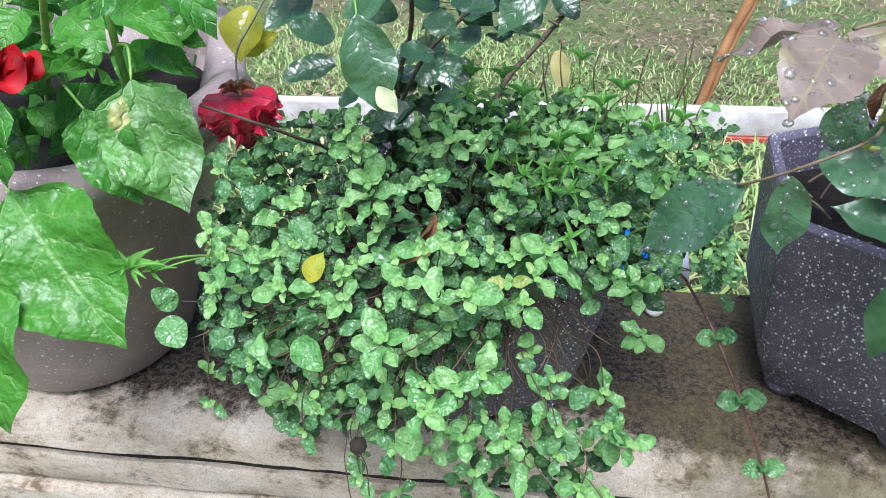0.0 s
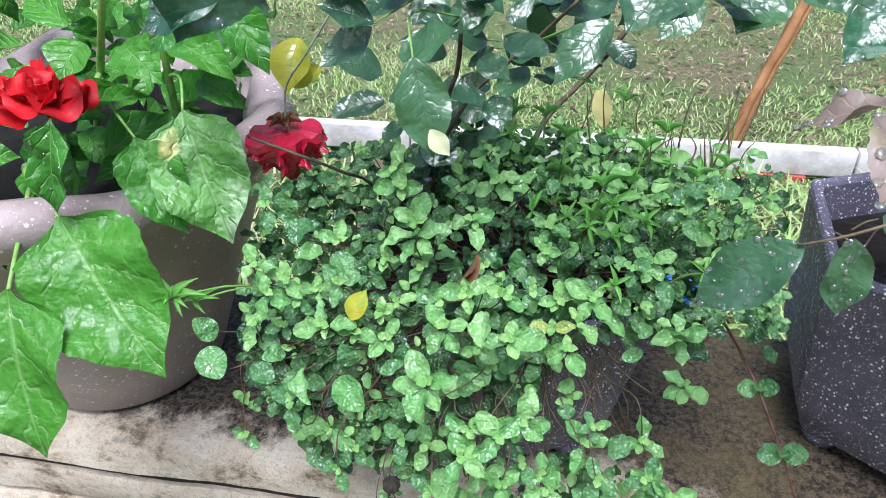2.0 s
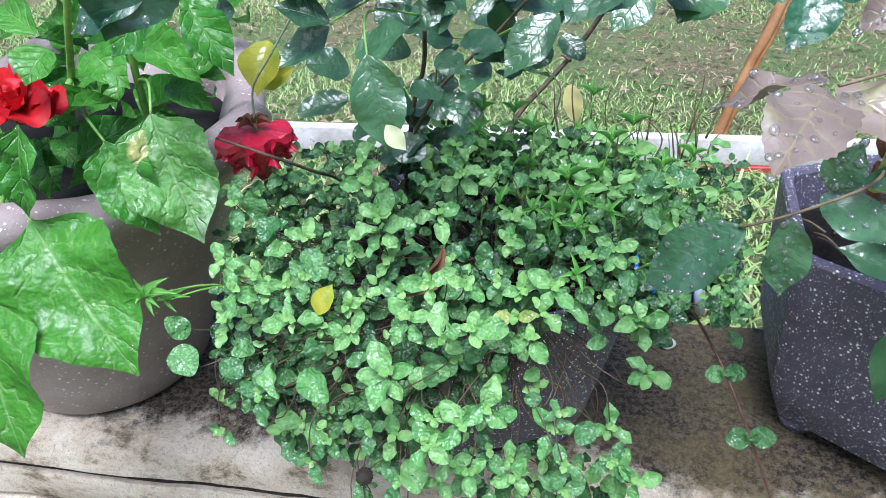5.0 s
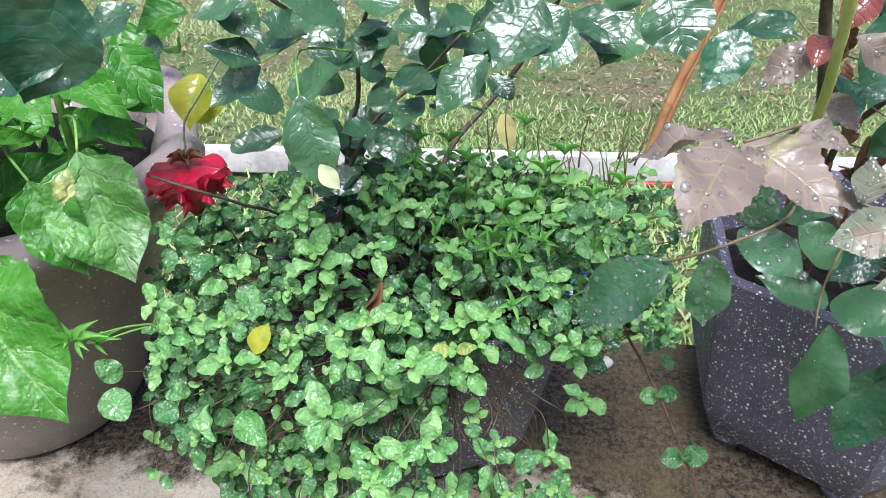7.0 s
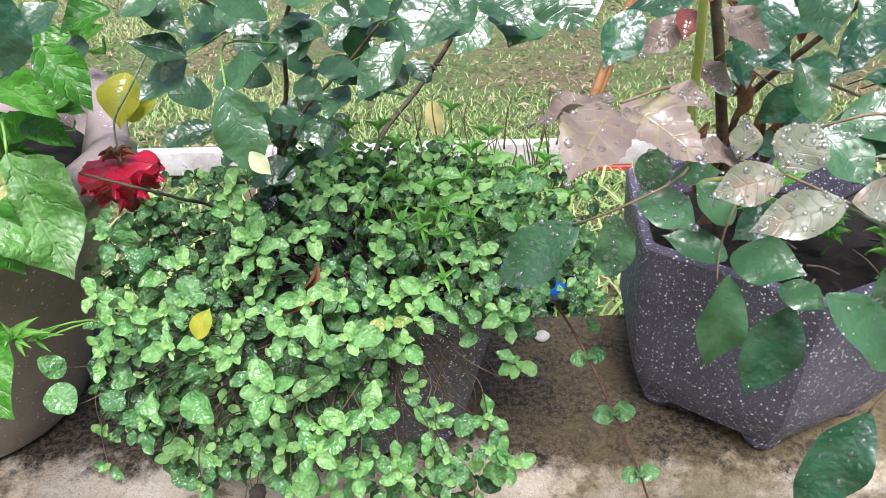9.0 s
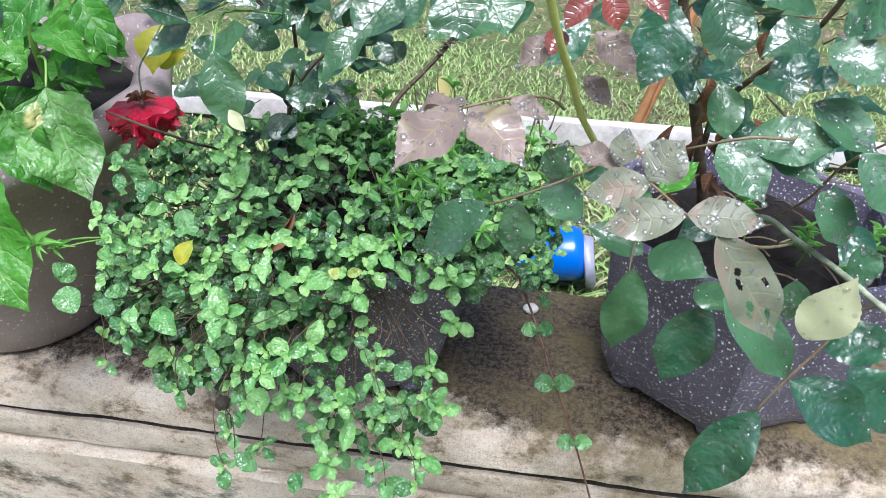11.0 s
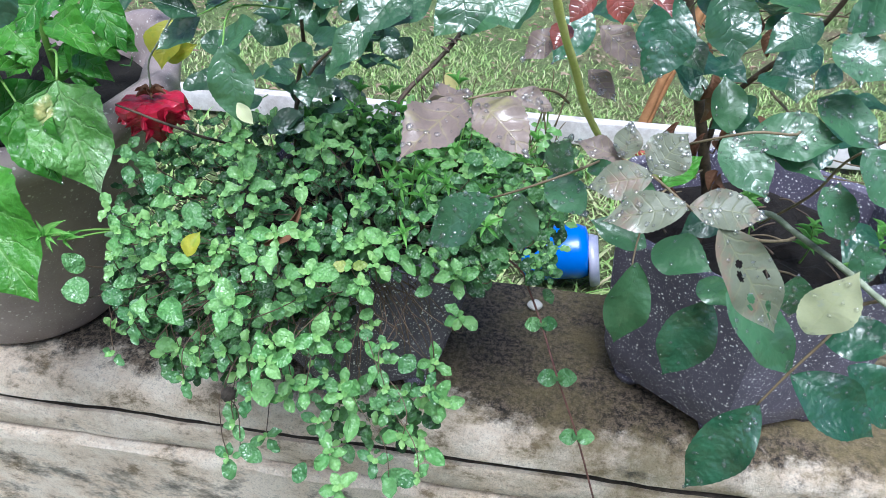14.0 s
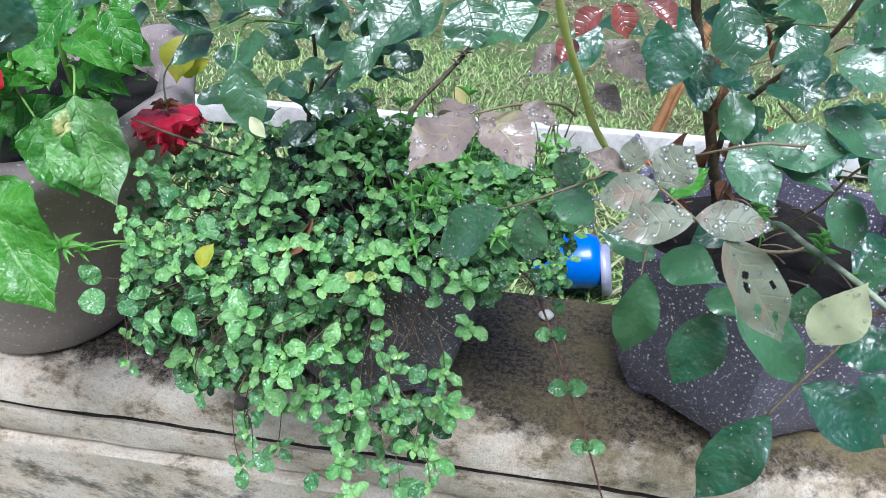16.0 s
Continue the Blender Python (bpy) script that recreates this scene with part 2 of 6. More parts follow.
M_MINT_TIP_MASS = leaf_material("young_mint_leaf_mass", (0.34, 0.58, 0.20), (0.15, 0.35, 0.095), (0.08, 0.22, 0.06), 5, 1.5, 0.24, 0.42, 0.22, 0.15, per_island=True, veining=0.14, relief=0.6, net=0.12, film_ior=1.7, film_scale=90)
M_ROSE = leaf_material("rose_leaf", (0.070, 0.175, 0.066), (0.024, 0.078, 0.032), (0.012, 0.048, 0.020), 7, 1.3, 0.24, 1.0, 0.16, 0.05, veining=0.20, relief=0.55, wavy=0.40, film_ior=1.65, film_scale=38, coat=0.22, quilt=0.8, cells=260)
M_ROSE_MATT = leaf_material("rose_leaf_matt", (0.080, 0.188, 0.075), (0.036, 0.112, 0.046), (0.13, 0.26, 0.11), 8, 1.3, 0.3, 0.45, 0.18, 0.06, veining=0.08, relief=0.5, wavy=0.4, net=0.06, film_ior=1.8, film_scale=60, coat=0.16, quilt=0.7, cells=240)
M_ROSE_DEEP = leaf_material("deep_green_rose_leaf", (0.046, 0.150, 0.070), (0.014, 0.070, 0.036), (0.09, 0.22, 0.12), 8, 1.3, 0.28, 0.6, 0.18, 0.06, veining=0.08, relief=0.7, wavy=0.45, net=0.06, film_ior=2.0, film_scale=55, coat=0.18, quilt=0.8, cells=240)
# leaflet green made paler to carry the sky's grazing sheen
M_ROSE_DROP = leaf_material("sky_paled_rose_leaf", (0.088, 0.205, 0.092), (0.042, 0.130, 0.056), (0.13, 0.26, 0.13), 8, 1.3, 0.35, 0.5, 0.18, 0.08, veining=0.12, relief=0.5, wavy=0.4, net=0.06, film_ior=1.9, film_scale=50, coat=0.22, quilt=0.7, cells=240)
M_MAUVE = leaf_material("young_rose_leaf", (0.30, 0.235, 0.20), (0.185, 0.135, 0.115), (0.42, 0.38, 0.14), 6, 1.1, 0.3, 0.35, 0.2, 0.05, ((0.30, 0.27, 0.13), 55, 0.58), veining=0.35, relief=0.4, wavy=0.6, quilt=0.5, cells=200)
M_PALE = leaf_material("pale_rose_leaf", (0.225, 0.245, 0.17), (0.14, 0.16, 0.105), (0.32, 0.32, 0.14), 7, 1.1, 0.3, 0.3, 0.2, 0.05, ((0.22, 0.165, 0.12), 45, 0.52), veining=0.28, relief=0.4, quilt=0.5, cells=220)
M_CREAM = leaf_material("bleached_leaf", (0.88, 0.90, 0.56), (0.80, 0.83, 0.48), (0.72, 0.76, 0.3), 7, 1.1, 0.3, 0.5, 0.25, 0.03, ((0.70, 0.74, 0.56), 90, 0.60), veining=0.2, relief=0.12)
M_REDLEAF = leaf_material("red_rose_leaf", (0.34, 0.085, 0.06), (0.20, 0.06, 0.045), (0.28, 0.10, 0.06), 7, 1.1, 0.12, 0.9, 0.2, 0.15, veining=0.3, relief=0.5, wavy=0.5)
M_YELLOW = leaf_material("yellow_leaf", (0.62, 0.58, 0.06), (0.46, 0.45, 0.04), (0.40, 0.36, 0.05), 7, 1.1, 0.3, 0.4, 0.3, 0.2, ((0.30, 0.40, 0.05), 70, 0.50), veining=0.4, relief=0.35)
M_PALEYEL = leaf_material("pale_yellow_leaf", (0.86, 0.78, 0.38), (0.76, 0.66, 0.26), (0.7, 0.6, 0.25), 6, 1.0, 0.4, 0.2, 0.35, 0.1, veining=0.2, relief=0.3)
M_BRIGHT = leaf_material("bright_green_leaf", (0.095, 0.31, 0.032), (0.030, 0.165, 0.014), (0.33, 0.54, 0.20), 5, 1.5, 0.22, 0.42, 0.22, 0.5, veining=0.42, relief=0.7, wavy=0.55, net=0.06, film_ior=1.55, film_scale=45, deep=0.002)
# pale green blotch paints the sky's whitish sheen; the yellow patch is scorch
M_SCORCHED = leaf_material("scorched_sheen_leaf", (0.17, 0.40, 0.09), (0.045, 0.20, 0.022), (0.40, 0.58, 0.28), 5, 1.5, 0.22, 0.55, 0.22, 0.5, ((0.36, 0.52, 0.29), 22, 0.52), veining=0.5, relief=0.8, wavy=0.6, net=0.10, film_ior=1.7, film_scale=45, patch=(0.74, 0.22, 0.16, 0.16, (0.66, 0.60, 0.22)), deep=0.0022)
M_WEED = leaf_material("weed_leaf", (0.30, 0.60, 0.15), (0.15, 0.41, 0.08), (0.35, 0.55, 0.2), 3, 1.0, 0.35, 0.25, 0.35, 0.1, veining=0.2, relief=0.3)
M_PETAL = leaf_material("red_petal", (0.66, 0.010, 0.016), (0.40, 0.004, 0.010), (0.6, 0.02, 0.03), 9, 0.3, 0.4, 0.3, 0.2, 0.1, veining=0.1, relief=0.3)
M_DRYPETAL = leaf_material("faded_red_petal", (0.70, 0.016, 0.07), (0.42, 0.006, 0.03), (0.30, 0.01, 0.03), 9, 0.2, 0.25, 0.7, 0.15, 0.6, veining=0.2, relief=0.8, wavy=0.6)
M_DRYLEAF = leaf_material("brown_leaf", (0.24, 0.12, 0.06), (0.13, 0.06, 0.035), (0.2, 0.1, 0.05), 7, 1.0, 0.5, 0.2, 0.1, 0.5)
M_STEM_GREEN = stem_material("green_stem", (0.13, 0.30, 0.045), (0.26, 0.44, 0.11))
M_SHOOT = stem_material("yellow_green_shoot", (0.40, 0.46, 0.10), (0.56, 0.58, 0.20))
M_STEM_RED = stem_material("reddish_stem", (0.135, 0.098, 0.055), (0.25, 0.195, 0.115))
M_STEM_DULL = stem_material("dull_red_stem", (0.085, 0.032, 0.026), (0.19, 0.095, 0.07))
M_RUNNER = stem_material("dry_runner", (0.055, 0.034, 0.024), (0.15, 0.10, 0.06))
M_STEM_DARK = stem_material("dark_bark", (0.030, 0.024, 0.018), (0.15, 0.105, 0.07), 60, 0.7)
M_STEM_LICHEN = stem_material("lichened_bark", (0.12, 0.15, 0.09), (0.34, 0.38, 0.27), 60, 0.7)
M_POT_BLACK = speckled("black_speckled_resin", (0.070, 0.062, 0.092), (0.158, 0.142, 0.200), (0.93, 0.93, 0.93), 0.37, 285, 0.55)
M_POT_MAUVE = speckled("grey_speckled_stoneware", (0.285, 0.222, 0.214), (0.44, 0.36, 0.345), (0.70, 0.66, 0.63), 0.30, 170, 0.42)
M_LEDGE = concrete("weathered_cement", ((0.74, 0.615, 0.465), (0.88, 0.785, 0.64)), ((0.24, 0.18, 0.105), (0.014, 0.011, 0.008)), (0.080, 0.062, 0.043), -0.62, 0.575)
# near-black for the coping recesses: joint dirt with recess shade in the colour
M_JOINT = plain("joint_dirt_shade", (0.02, 0.016, 0.012), (0.10, 0.08, 0.055), 90, 0.9, 0.8, 0.003)
M_SOIL = plain("potting_soil", (0.008, 0.006, 0.005), (0.035, 0.026, 0.019), 90, 0.95, 1.0, 0.010)
m, n, l, b = nodes_of("worn_white_paint")
p = coords(n)
c1 = ramp_out(n, l, noise_tex(n, l, 9, 6, 0.75, p), [(0.32, (0.40, 0.36, 0.35)), (0.58, (0.74, 0.71, 0.71))])
chip = math_node(n, l, "MULTIPLY", math_node(n, l, "SUBTRACT", noise_tex(n, l, 26, 7, 0.75, p), 0.63), 14.0, True)
l.new(mix(n, l, chip, c1, (0.13, 0.10, 0.085)), b.inputs["Base Color"])
b.inputs["Roughness"].default_value = 0.55
bump(n, l, noise_tex(n, l, 40, 6, 0.75, p), 0.5, 0.003, b)
M_WHITE = m
M_RED = plain("red_painted_base", (0.30, 0.045, 0.035), (0.44, 0.08, 0.06), 20, 0.5, 0.3)
M_STAKE = plain("orange_brown_wood", (0.26, 0.115, 0.045), (0.50, 0.26, 0.11), 25, 0.6, 0.8, 0.002)
M_BLUE = plain("blue_plastic", (0.004, 0.09, 0.46), (0.008, 0.14, 0.58), 8, 0.25, 0.05)
M_CLEAR = plain("milky_plastic", (0.20, 0.22, 0.32), (0.38, 0.38, 0.46), 18, 0.3, 0.1)
M_PEBBLE = plain("white_pebble", (0.62, 0.60, 0.52), (0.82, 0.80, 0.74), 60, 0.5, 0.3)
M_DARKBALL = plain("dark_seed_head", (0.02, 0.016, 0.012), (0.07, 0.055, 0.04), 160, 0.8, 1.0, 0.002)

m, n, l, b = nodes_of("water_drop")
clear, bent, shine, milk = n.new("ShaderNodeBsdfTransparent"), n.new("ShaderNodeBsdfRefraction"), n.new("ShaderNodeBsdfGlossy"), n.new("ShaderNodeBsdfDiffuse")
water, body, both = n.new("ShaderNodeMixShader"), n.new("ShaderNodeMixShader"), n.new("ShaderNodeMixShader")
bent.inputs["IOR"].default_value, bent.inputs["Roughness"].default_value, water.inputs[0].default_value = 1.33, 0.0, 0.6
clear.inputs[0].default_value, milk.inputs[0].default_value = (0.98, 0.99, 0.98, 1), (0.93, 0.95, 0.95, 1)
shine.inputs["Roughness"].default_value = 0.03
body.inputs[0].default_value, both.inputs[0].default_value = 0.05, 0.12
for a, k, c in ((clear, 1, water), (bent, 2, water), (water, 1, body), (milk, 2, body), (body, 1, both), (shine, 2, both)):
    l.new(a.outputs[0], c.inputs[k])
l.new(both.outputs[0], n["Material Output"].inputs[0])
n.remove(b)
M_DROP = m

m, n, l, b = nodes_of("lawn_soil")
p = coords(n)
c1 = ramp_out(n, l, noise_tex(n, l, 2.2, 6, 0.7, p), [(0.44, (0.22, 0.31, 0.10)), (0.57, (0.31, 0.295, 0.145)), (0.68, (0.34, 0.235, 0.155))])
c2 = ramp_out(n, l, noise_tex(n, l, 85, 5, 0.8, p), [(0.3, (0.35, 0.35, 0.35)), (0.7, (1, 1, 1))])
l.new(mix(n, l, 1.0, c1, c2, "MULTIPLY"), b.inputs["Base Color"])
b.inputs["Roughness"].default_value = 0.9
bump(n, l, noise_tex(n, l, 60, 6, 0.8, p), 1.0, 0.02, b)
M_LAWN = m

m, n, l, b = nodes_of("grass_blades")
rnd = n.new("ShaderNodeNewGeometry").outputs["Random Per Island"]
l.new(ramp_out(n, l, rnd, [(0.0, (0.17, 0.32, 0.07)), (0.45, (0.30, 0.43, 0.13)), (0.8, (0.37, 0.45, 0.19)), (1.0, (0.42, 0.37, 0.23))]), b.inputs["Base Color"])
b.inputs["Roughness"].default_value = 0.5
M_GRASS = m
m, n, l, b = nodes_of("leaf_litter")
rnd = n.new("ShaderNodeNewGeometry").outputs["Random Per Island"]
l.new(ramp_out(n, l, rnd, [(0.0, (0.12, 0.075, 0.045)), (0.5, (0.24, 0.165, 0.105)), (0.9, (0.36, 0.28, 0.19)), (1.0, (0.38, 0.16, 0.08))]), b.inputs["Base Color"])
b.inputs["Roughness"].default_value = 0.6
M_LITTER = m


# ---- builders ----
def mesh_of(name, bm, material, smooth=True, angle=0):
    me = bpy.data.meshes.new(name)
    bm.normal_update()
    bm.to_mesh(me)
    bm.free()
    me.materials.append(material)
    if smooth:
        me.polygons.foreach_set("use_smooth", [True] * len(me.polygons))
        if angle:
            me.set_sharp_from_angle(angle=radians(angle))
    return me


def thing(name, at, label, category, group="", kind=""):
    ob = new(name)
    ob.empty_display_size = 0.02
    ob.matrix_basis = Matrix.Translation(at)
    return tagged(ob, label, category, group, kind)


def under(parent, ob, m=None, label=""):
    """Hang ob under parent, keeping the world pose m."""
    ob.parent = parent
    up = Matrix.Identity(4)
    q = parent
    while q:
        up = q.matrix_basis @ up
        q = q.parent
    ob.matrix_basis = up.inverted() @ (m if m is not None else Matrix.Identity(4))
    return tagged(ob, label)


def part(name, bm, material, parent, label="", smooth=True, angle=0):
    return under(parent, new(name, mesh_of(name, bm, material, smooth, angle)), None, label)


def leaf_mesh(name, material, outline, rows=10, cols=2, fold=0.18, droop=0.15, teeth=0.0, ripple=0.0, seed=0, holes=()):
    """Unit leaf: base at the origin, tip at y = 1, half-width outline(v) times 0.5, upper side +z."""
    rng = random.Random(seed)
    bm = bmesh.new()
    uvl = bm.loops.layers.uv.new("UVMap")
    grid, uvs = [], {}
    for i in range(rows + 1):
        v = i / rows
        w = 0.5 * max(outline(v), 0.004)
        if teeth and 0 < i < rows:
            w *= 1 + (teeth if i % 2 else -teeth)
        line = []
        for j in range(-cols, cols + 1):
            s = j / cols
            jit = ripple * math.sin(v * 11 + s * 2 + seed) * abs(s)
            z = fold * w * 2 * (abs(s) ** 1.4) + droop * (v - v * v) * 1.6 + jit * w
            vert = bm.verts.new((s * w, v + (0.02 * teeth * 10 if teeth and abs(j) == cols and i % 2 else 0), z))
            uvs[vert] = (0.5 + 0.5 * s * min(1.0, outline(v) / 0.6 + 0.25), v)
            line.append(vert)
        grid.append(line)
    for i in range(rows):
        for j in range(2 * cols):
            if (i, j) in holes:
                continue
            f = bm.faces.new((grid[i][j], grid[i][j + 1], grid[i + 1][j + 1], grid[i + 1][j]))
            for lp in f.loops:
                lp[uvl].uv = uvs[lp.vert]
    return mesh_of(name, bm, material)


def leaf_frame(base, tip, width, face=(0, -0.55, 0.85), twist=0.0):
    """The pose of a unit leaf from its base and tip, its upper side turned towards face."""
    base, tip = Vector(base), Vector(tip)
    along = tip - base
    length = along.length
    along.normalize()
    up = Vector(face) - along * Vector(face).dot(along)
    if up.length < 1e-4:
        up = along.orthogonal()
    up.normalize()
    up = Matrix.Rotation(radians(twist), 3, along) @ up
    across = along.cross(up)
    r = Matrix((across * width, along * length, up * length)).transposed().to_4x4()
    return Matrix.Translation(base) @ r


def tube(path, r0, r1=None, sides=6, rough=0.0, seed=0, into=None):
    """A tapering stem along points, smoothed, as a bmesh."""
    rng = random.Random(seed)
    r1 = r0 if r1 is None else r1
    pts = [Vector(p) for p in path]
    fine = []
    for i in range(len(pts) - 1):
        p0, p1, p2, p3 = pts[max(i - 1, 0)], pts[i], pts[i + 1], pts[min(i + 2, len(pts) - 1)]
        for k in range(5):
            t = k / 5
            fine.append(0.5 * ((2 * p1) + (p2 - p0) * t + (2 * p0 - 5 * p1 + 4 * p2 - p3) * t * t + (3 * p1 - p0 - 3 * p2 + p3) * t ** 3))
    fine.append(pts[-1])
    bm = into or bmesh.new()
    rings = []
    side = None
    for i, p in enumerate(fine):
        d = (fine[min(i + 1, len(fine) - 1)] - fine[max(i - 1, 0)]).normalized()
        side = (side - d * side.dot(d)).normalized() if side else d.orthogonal().normalized()
        up = d.cross(side)
        r = r0 + (r1 - r0) * i / (len(fine) - 1)
        rings.append([bm.verts.new(p + (side * math.cos(a) + up * math.sin(a)) * r * (1 + rough * rng.uniform(-1, 1))) for a in (2 * math.pi * k / sides for k in range(sides))])
    for a, c in zip(rings, rings[1:]):
        for k in range(sides):
            bm.faces.new((a[k], a[(k + 1) % sides], c[(k + 1) % sides], c[k]))
    bm.faces.new(list(reversed(rings[0])))
    bm.faces.new(rings[-1])
    return bm


def lathe(profile, radius_at, steps, closed_bottom=True):
    """A vessel from (radius factor, z) pairs; radius_at(angle, row) bends the circle."""
    bm = bmesh.new()
    rings = []
    for k, (r, z) in enumerate(profile):
        ring = []
        for i in range(steps):
            a = 2 * math.pi * i / steps
            rr, dz = radius_at(a, k, r)
            ring.append(bm.verts.new((rr * math.cos(a), rr * math.sin(a), z + dz)))
        rings.append(ring)
    for a, c in zip(rings, rings[1:]):
        for i in range(steps):
            bm.faces.new((a[i], a[(i + 1) % steps], c[(i + 1) % steps], c[i]))
    if closed_bottom:
        bm.faces.new(list(reversed(rings[0])))
    bm.faces.new(rings[-1])
    return bm


def shifted(bm, at):
    bmesh.ops.translate(bm, verts=bm.verts, vec=at)
    return bm


def box(x0, x1, y0, y1, z0, z1, bevel=0.004):
    bm = bmesh.new()
    bmesh.ops.create_cube(bm, size=1)
    for v in bm.verts:
        v.co = Vector(((x0 + x1) / 2 + v.co.x * (x1 - x0), (y0 + y1) / 2 + v.co.y * (y1 - y0), (z0 + z1) / 2 + v.co.z * (z1 - z0)))
    if bevel:
        bmesh.ops.bevel(bm, geom=bm.edges[:], offset=bevel, segments=2, affect="EDGES", profile=0.6)
    return bm


minty = lambda v: 0.82 * (math.sin(math.pi * min(1, v * 0.965 + 0.015) ** 0.92)) ** (0.60 if v < 0.5 else 0.60 + 0.12 * (v - 0.5) / 0.5)
ovate = lambda v: 0.78 * (math.sin(math.pi * min(1, v * 0.93 + 0.035) ** 0.82)) ** 0.8
roundish = lambda v: 0.92 * (math.sin(math.pi * min(1, v * 0.95 + 0.03) ** 0.9)) ** 0.62
elliptic = lambda v: 0.9 * (math.sin(math.pi * min(1, v * 0.985 + 0.006) ** 0.90)) ** (0.80 if v < 0.5 else 0.80 + 0.65 * (v - 0.5) / 0.5)
lance = lambda v: 0.9 * (math.sin(math.pi * min(1, v * 0.96 + 0.03) ** 0.8)) ** 1.1
ANGLED = ((0, 0.03), (0.05, 0.22), (0.10, 0.60), (0.15, 0.80), (0.17, 0.78), (0.24, 0.95), (0.26, 0.93), (0.34, 1.0), (0.36, 0.97), (0.46, 0.98), (0.48, 0.93), (0.57, 0.90), (0.59, 0.84), (0.67, 0.77), (0.69, 0.69), (0.78, 0.55), (0.88, 0.27), (0.95, 0.10), (1, 0.01))


def angled(v):
    """Half-width of a broad, bluntly angled leaf with coarse teeth."""
    for (a, p), (c, q) in zip(ANGLED, ANGLED[1:]):
        if v <= c:
            return p + (q - p) * (v - a) / (c - a)
    return 0.01


lancet = lambda v: 0.78 * (math.sin(math.pi * min(1, v * 0.96 + 0.02) ** 0.80)) ** (0.85 if v < 0.4 else 0.85 + 0.6 * (v - 0.4))

# ---- ground, wall and kerb ----
LAWN_Z = -0.25
rng = random.Random(5)
bm = bmesh.new()
xs = [-400, -60, -10] + [-4 + 0.16 * i for i in range(51)] + [10, 60, 400]
ys = [-400, -40, -6, -1, 0.3, 0.66, 0.70] + [0.8 + 0.12 * i for i in range(36)] + [8, 20, 80, 900]
rows = [[bm.verts.new((x, y, (LAWN_Z if y > 0.68 else -0.75) + (0.018 * noise.noise((x * 1.7, y * 1.7, 0)) if abs(x) < 5 and 0.7 < y < 6 else 0))) for x in xs] for y in ys]
for a, c in zip(rows, rows[1:]):
    for i in range(len(xs) - 1):
        bm.faces.new((a[i], a[i + 1], c[i + 1], c[i]))
ground = tagged(new("ground", mesh_of("ground", bm, M_LAWN)), "rough lawn with worn brown patches and leaf litter", "lawn", kind="structure")


def blades(name, count, region, height, width, seed, label, material, keep):
    """Grass blades as one mesh: each a bent strip of three faces."""
    r = random.Random(seed)
    verts, faces = [], []
    while count:
        x, y = r.uniform(*region[0]), r.uniform(*region[1])
        if r.random() > keep(x, y):
            continue
        count -= 1
        a, h, w = r.uniform(0, 2 * math.pi), r.uniform(*height), r.uniform(*width)
        lean = r.uniform(0.4, 1.9) * h
        z = LAWN_Z + 0.018 * noise.noise((x * 1.7, y * 1.7, 0)) - 0.003
        dx, dy, sx, sy = math.cos(a), math.sin(a), -math.sin(a) * w, math.cos(a) * w
        k = len(verts)
        for f, g, s in ((0, 0, 1), (0.4, 0.55, 0.9), (0.85, 0.9, 0.55)):
            verts += [(x + dx * lean * f - sx * s, y + dy * lean * f - sy * s, z + h * g), (x + dx * lean * f + sx * s, y + dy * lean * f + sy * s, z + h * g)]
        verts.append((x + dx * lean * 1.25, y + dy * lean * 1.25, z + h * 0.95))
        faces += [(k, k + 1, k + 3, k + 2), (k + 2, k + 3, k + 5, k + 4), (k + 4, k + 5, k + 6)]
    me = bpy.data.meshes.new(name)
    me.from_pydata(verts, [], faces)
    me.materials.append(material)
    return tagged(new(name, me), label, "grass", kind="stuff")


bare = lambda x, y: 0.12 + 0.88 * min(1, max(0, 0.55 + 2.6 * noise.noise((x * 1.1 + 3, y * 1.3, 4))))
grass = blades("grass", 150000, ((-2.3, 3.0), (0.84, 4.6)), (0.006, 0.020), (0.0010, 0.0022), 3, "short mixed lawn grass, green and straw-coloured", M_GRASS, bare)
blades("grass", 2600, ((-1.0, 1.3), (0.83, 1.62)), (0.02, 0.06), (0.002, 0.0045), 8, "longer fresh grass and weeds behind the wall", M_GRASS, lambda x, y: 1)
r = random.Random(21)
verts, faces = [], []
for i in range(5000):
    x, y = r.uniform(-2.2, 2.8), r.uniform(1.8, 4.5)
    if r.random() < bare(x, y) * 0.9:
        continue
    a, s, z = r.uniform(0, 6.3), r.uniform(0.008, 0.020), LAWN_Z + 0.018 + r.uniform(0, 0.015)
    k = len(verts)
    for u, v, h in ((0, -1, 0), (0.45, 0, 0.25), (0, 1, 0.05), (-0.45, 0, 0.3)):
        verts.append((x + s * (u * math.cos(a) - v * math.sin(a)), y + s * (u * math.sin(a) + v * math.cos(a)), z + h * s))
    faces += [(k, k + 1, k + 2), (k, k + 2, k + 3)]
me = bpy.data.meshes.new("leaf_litter")
me.from_pydata(verts, [], faces)
me.materials.append(M_LITTER)
tagged(new("leaf_litter", me), "dry brown fallen leaves scattered over the lawn", "leaf litter", kind="stuff")

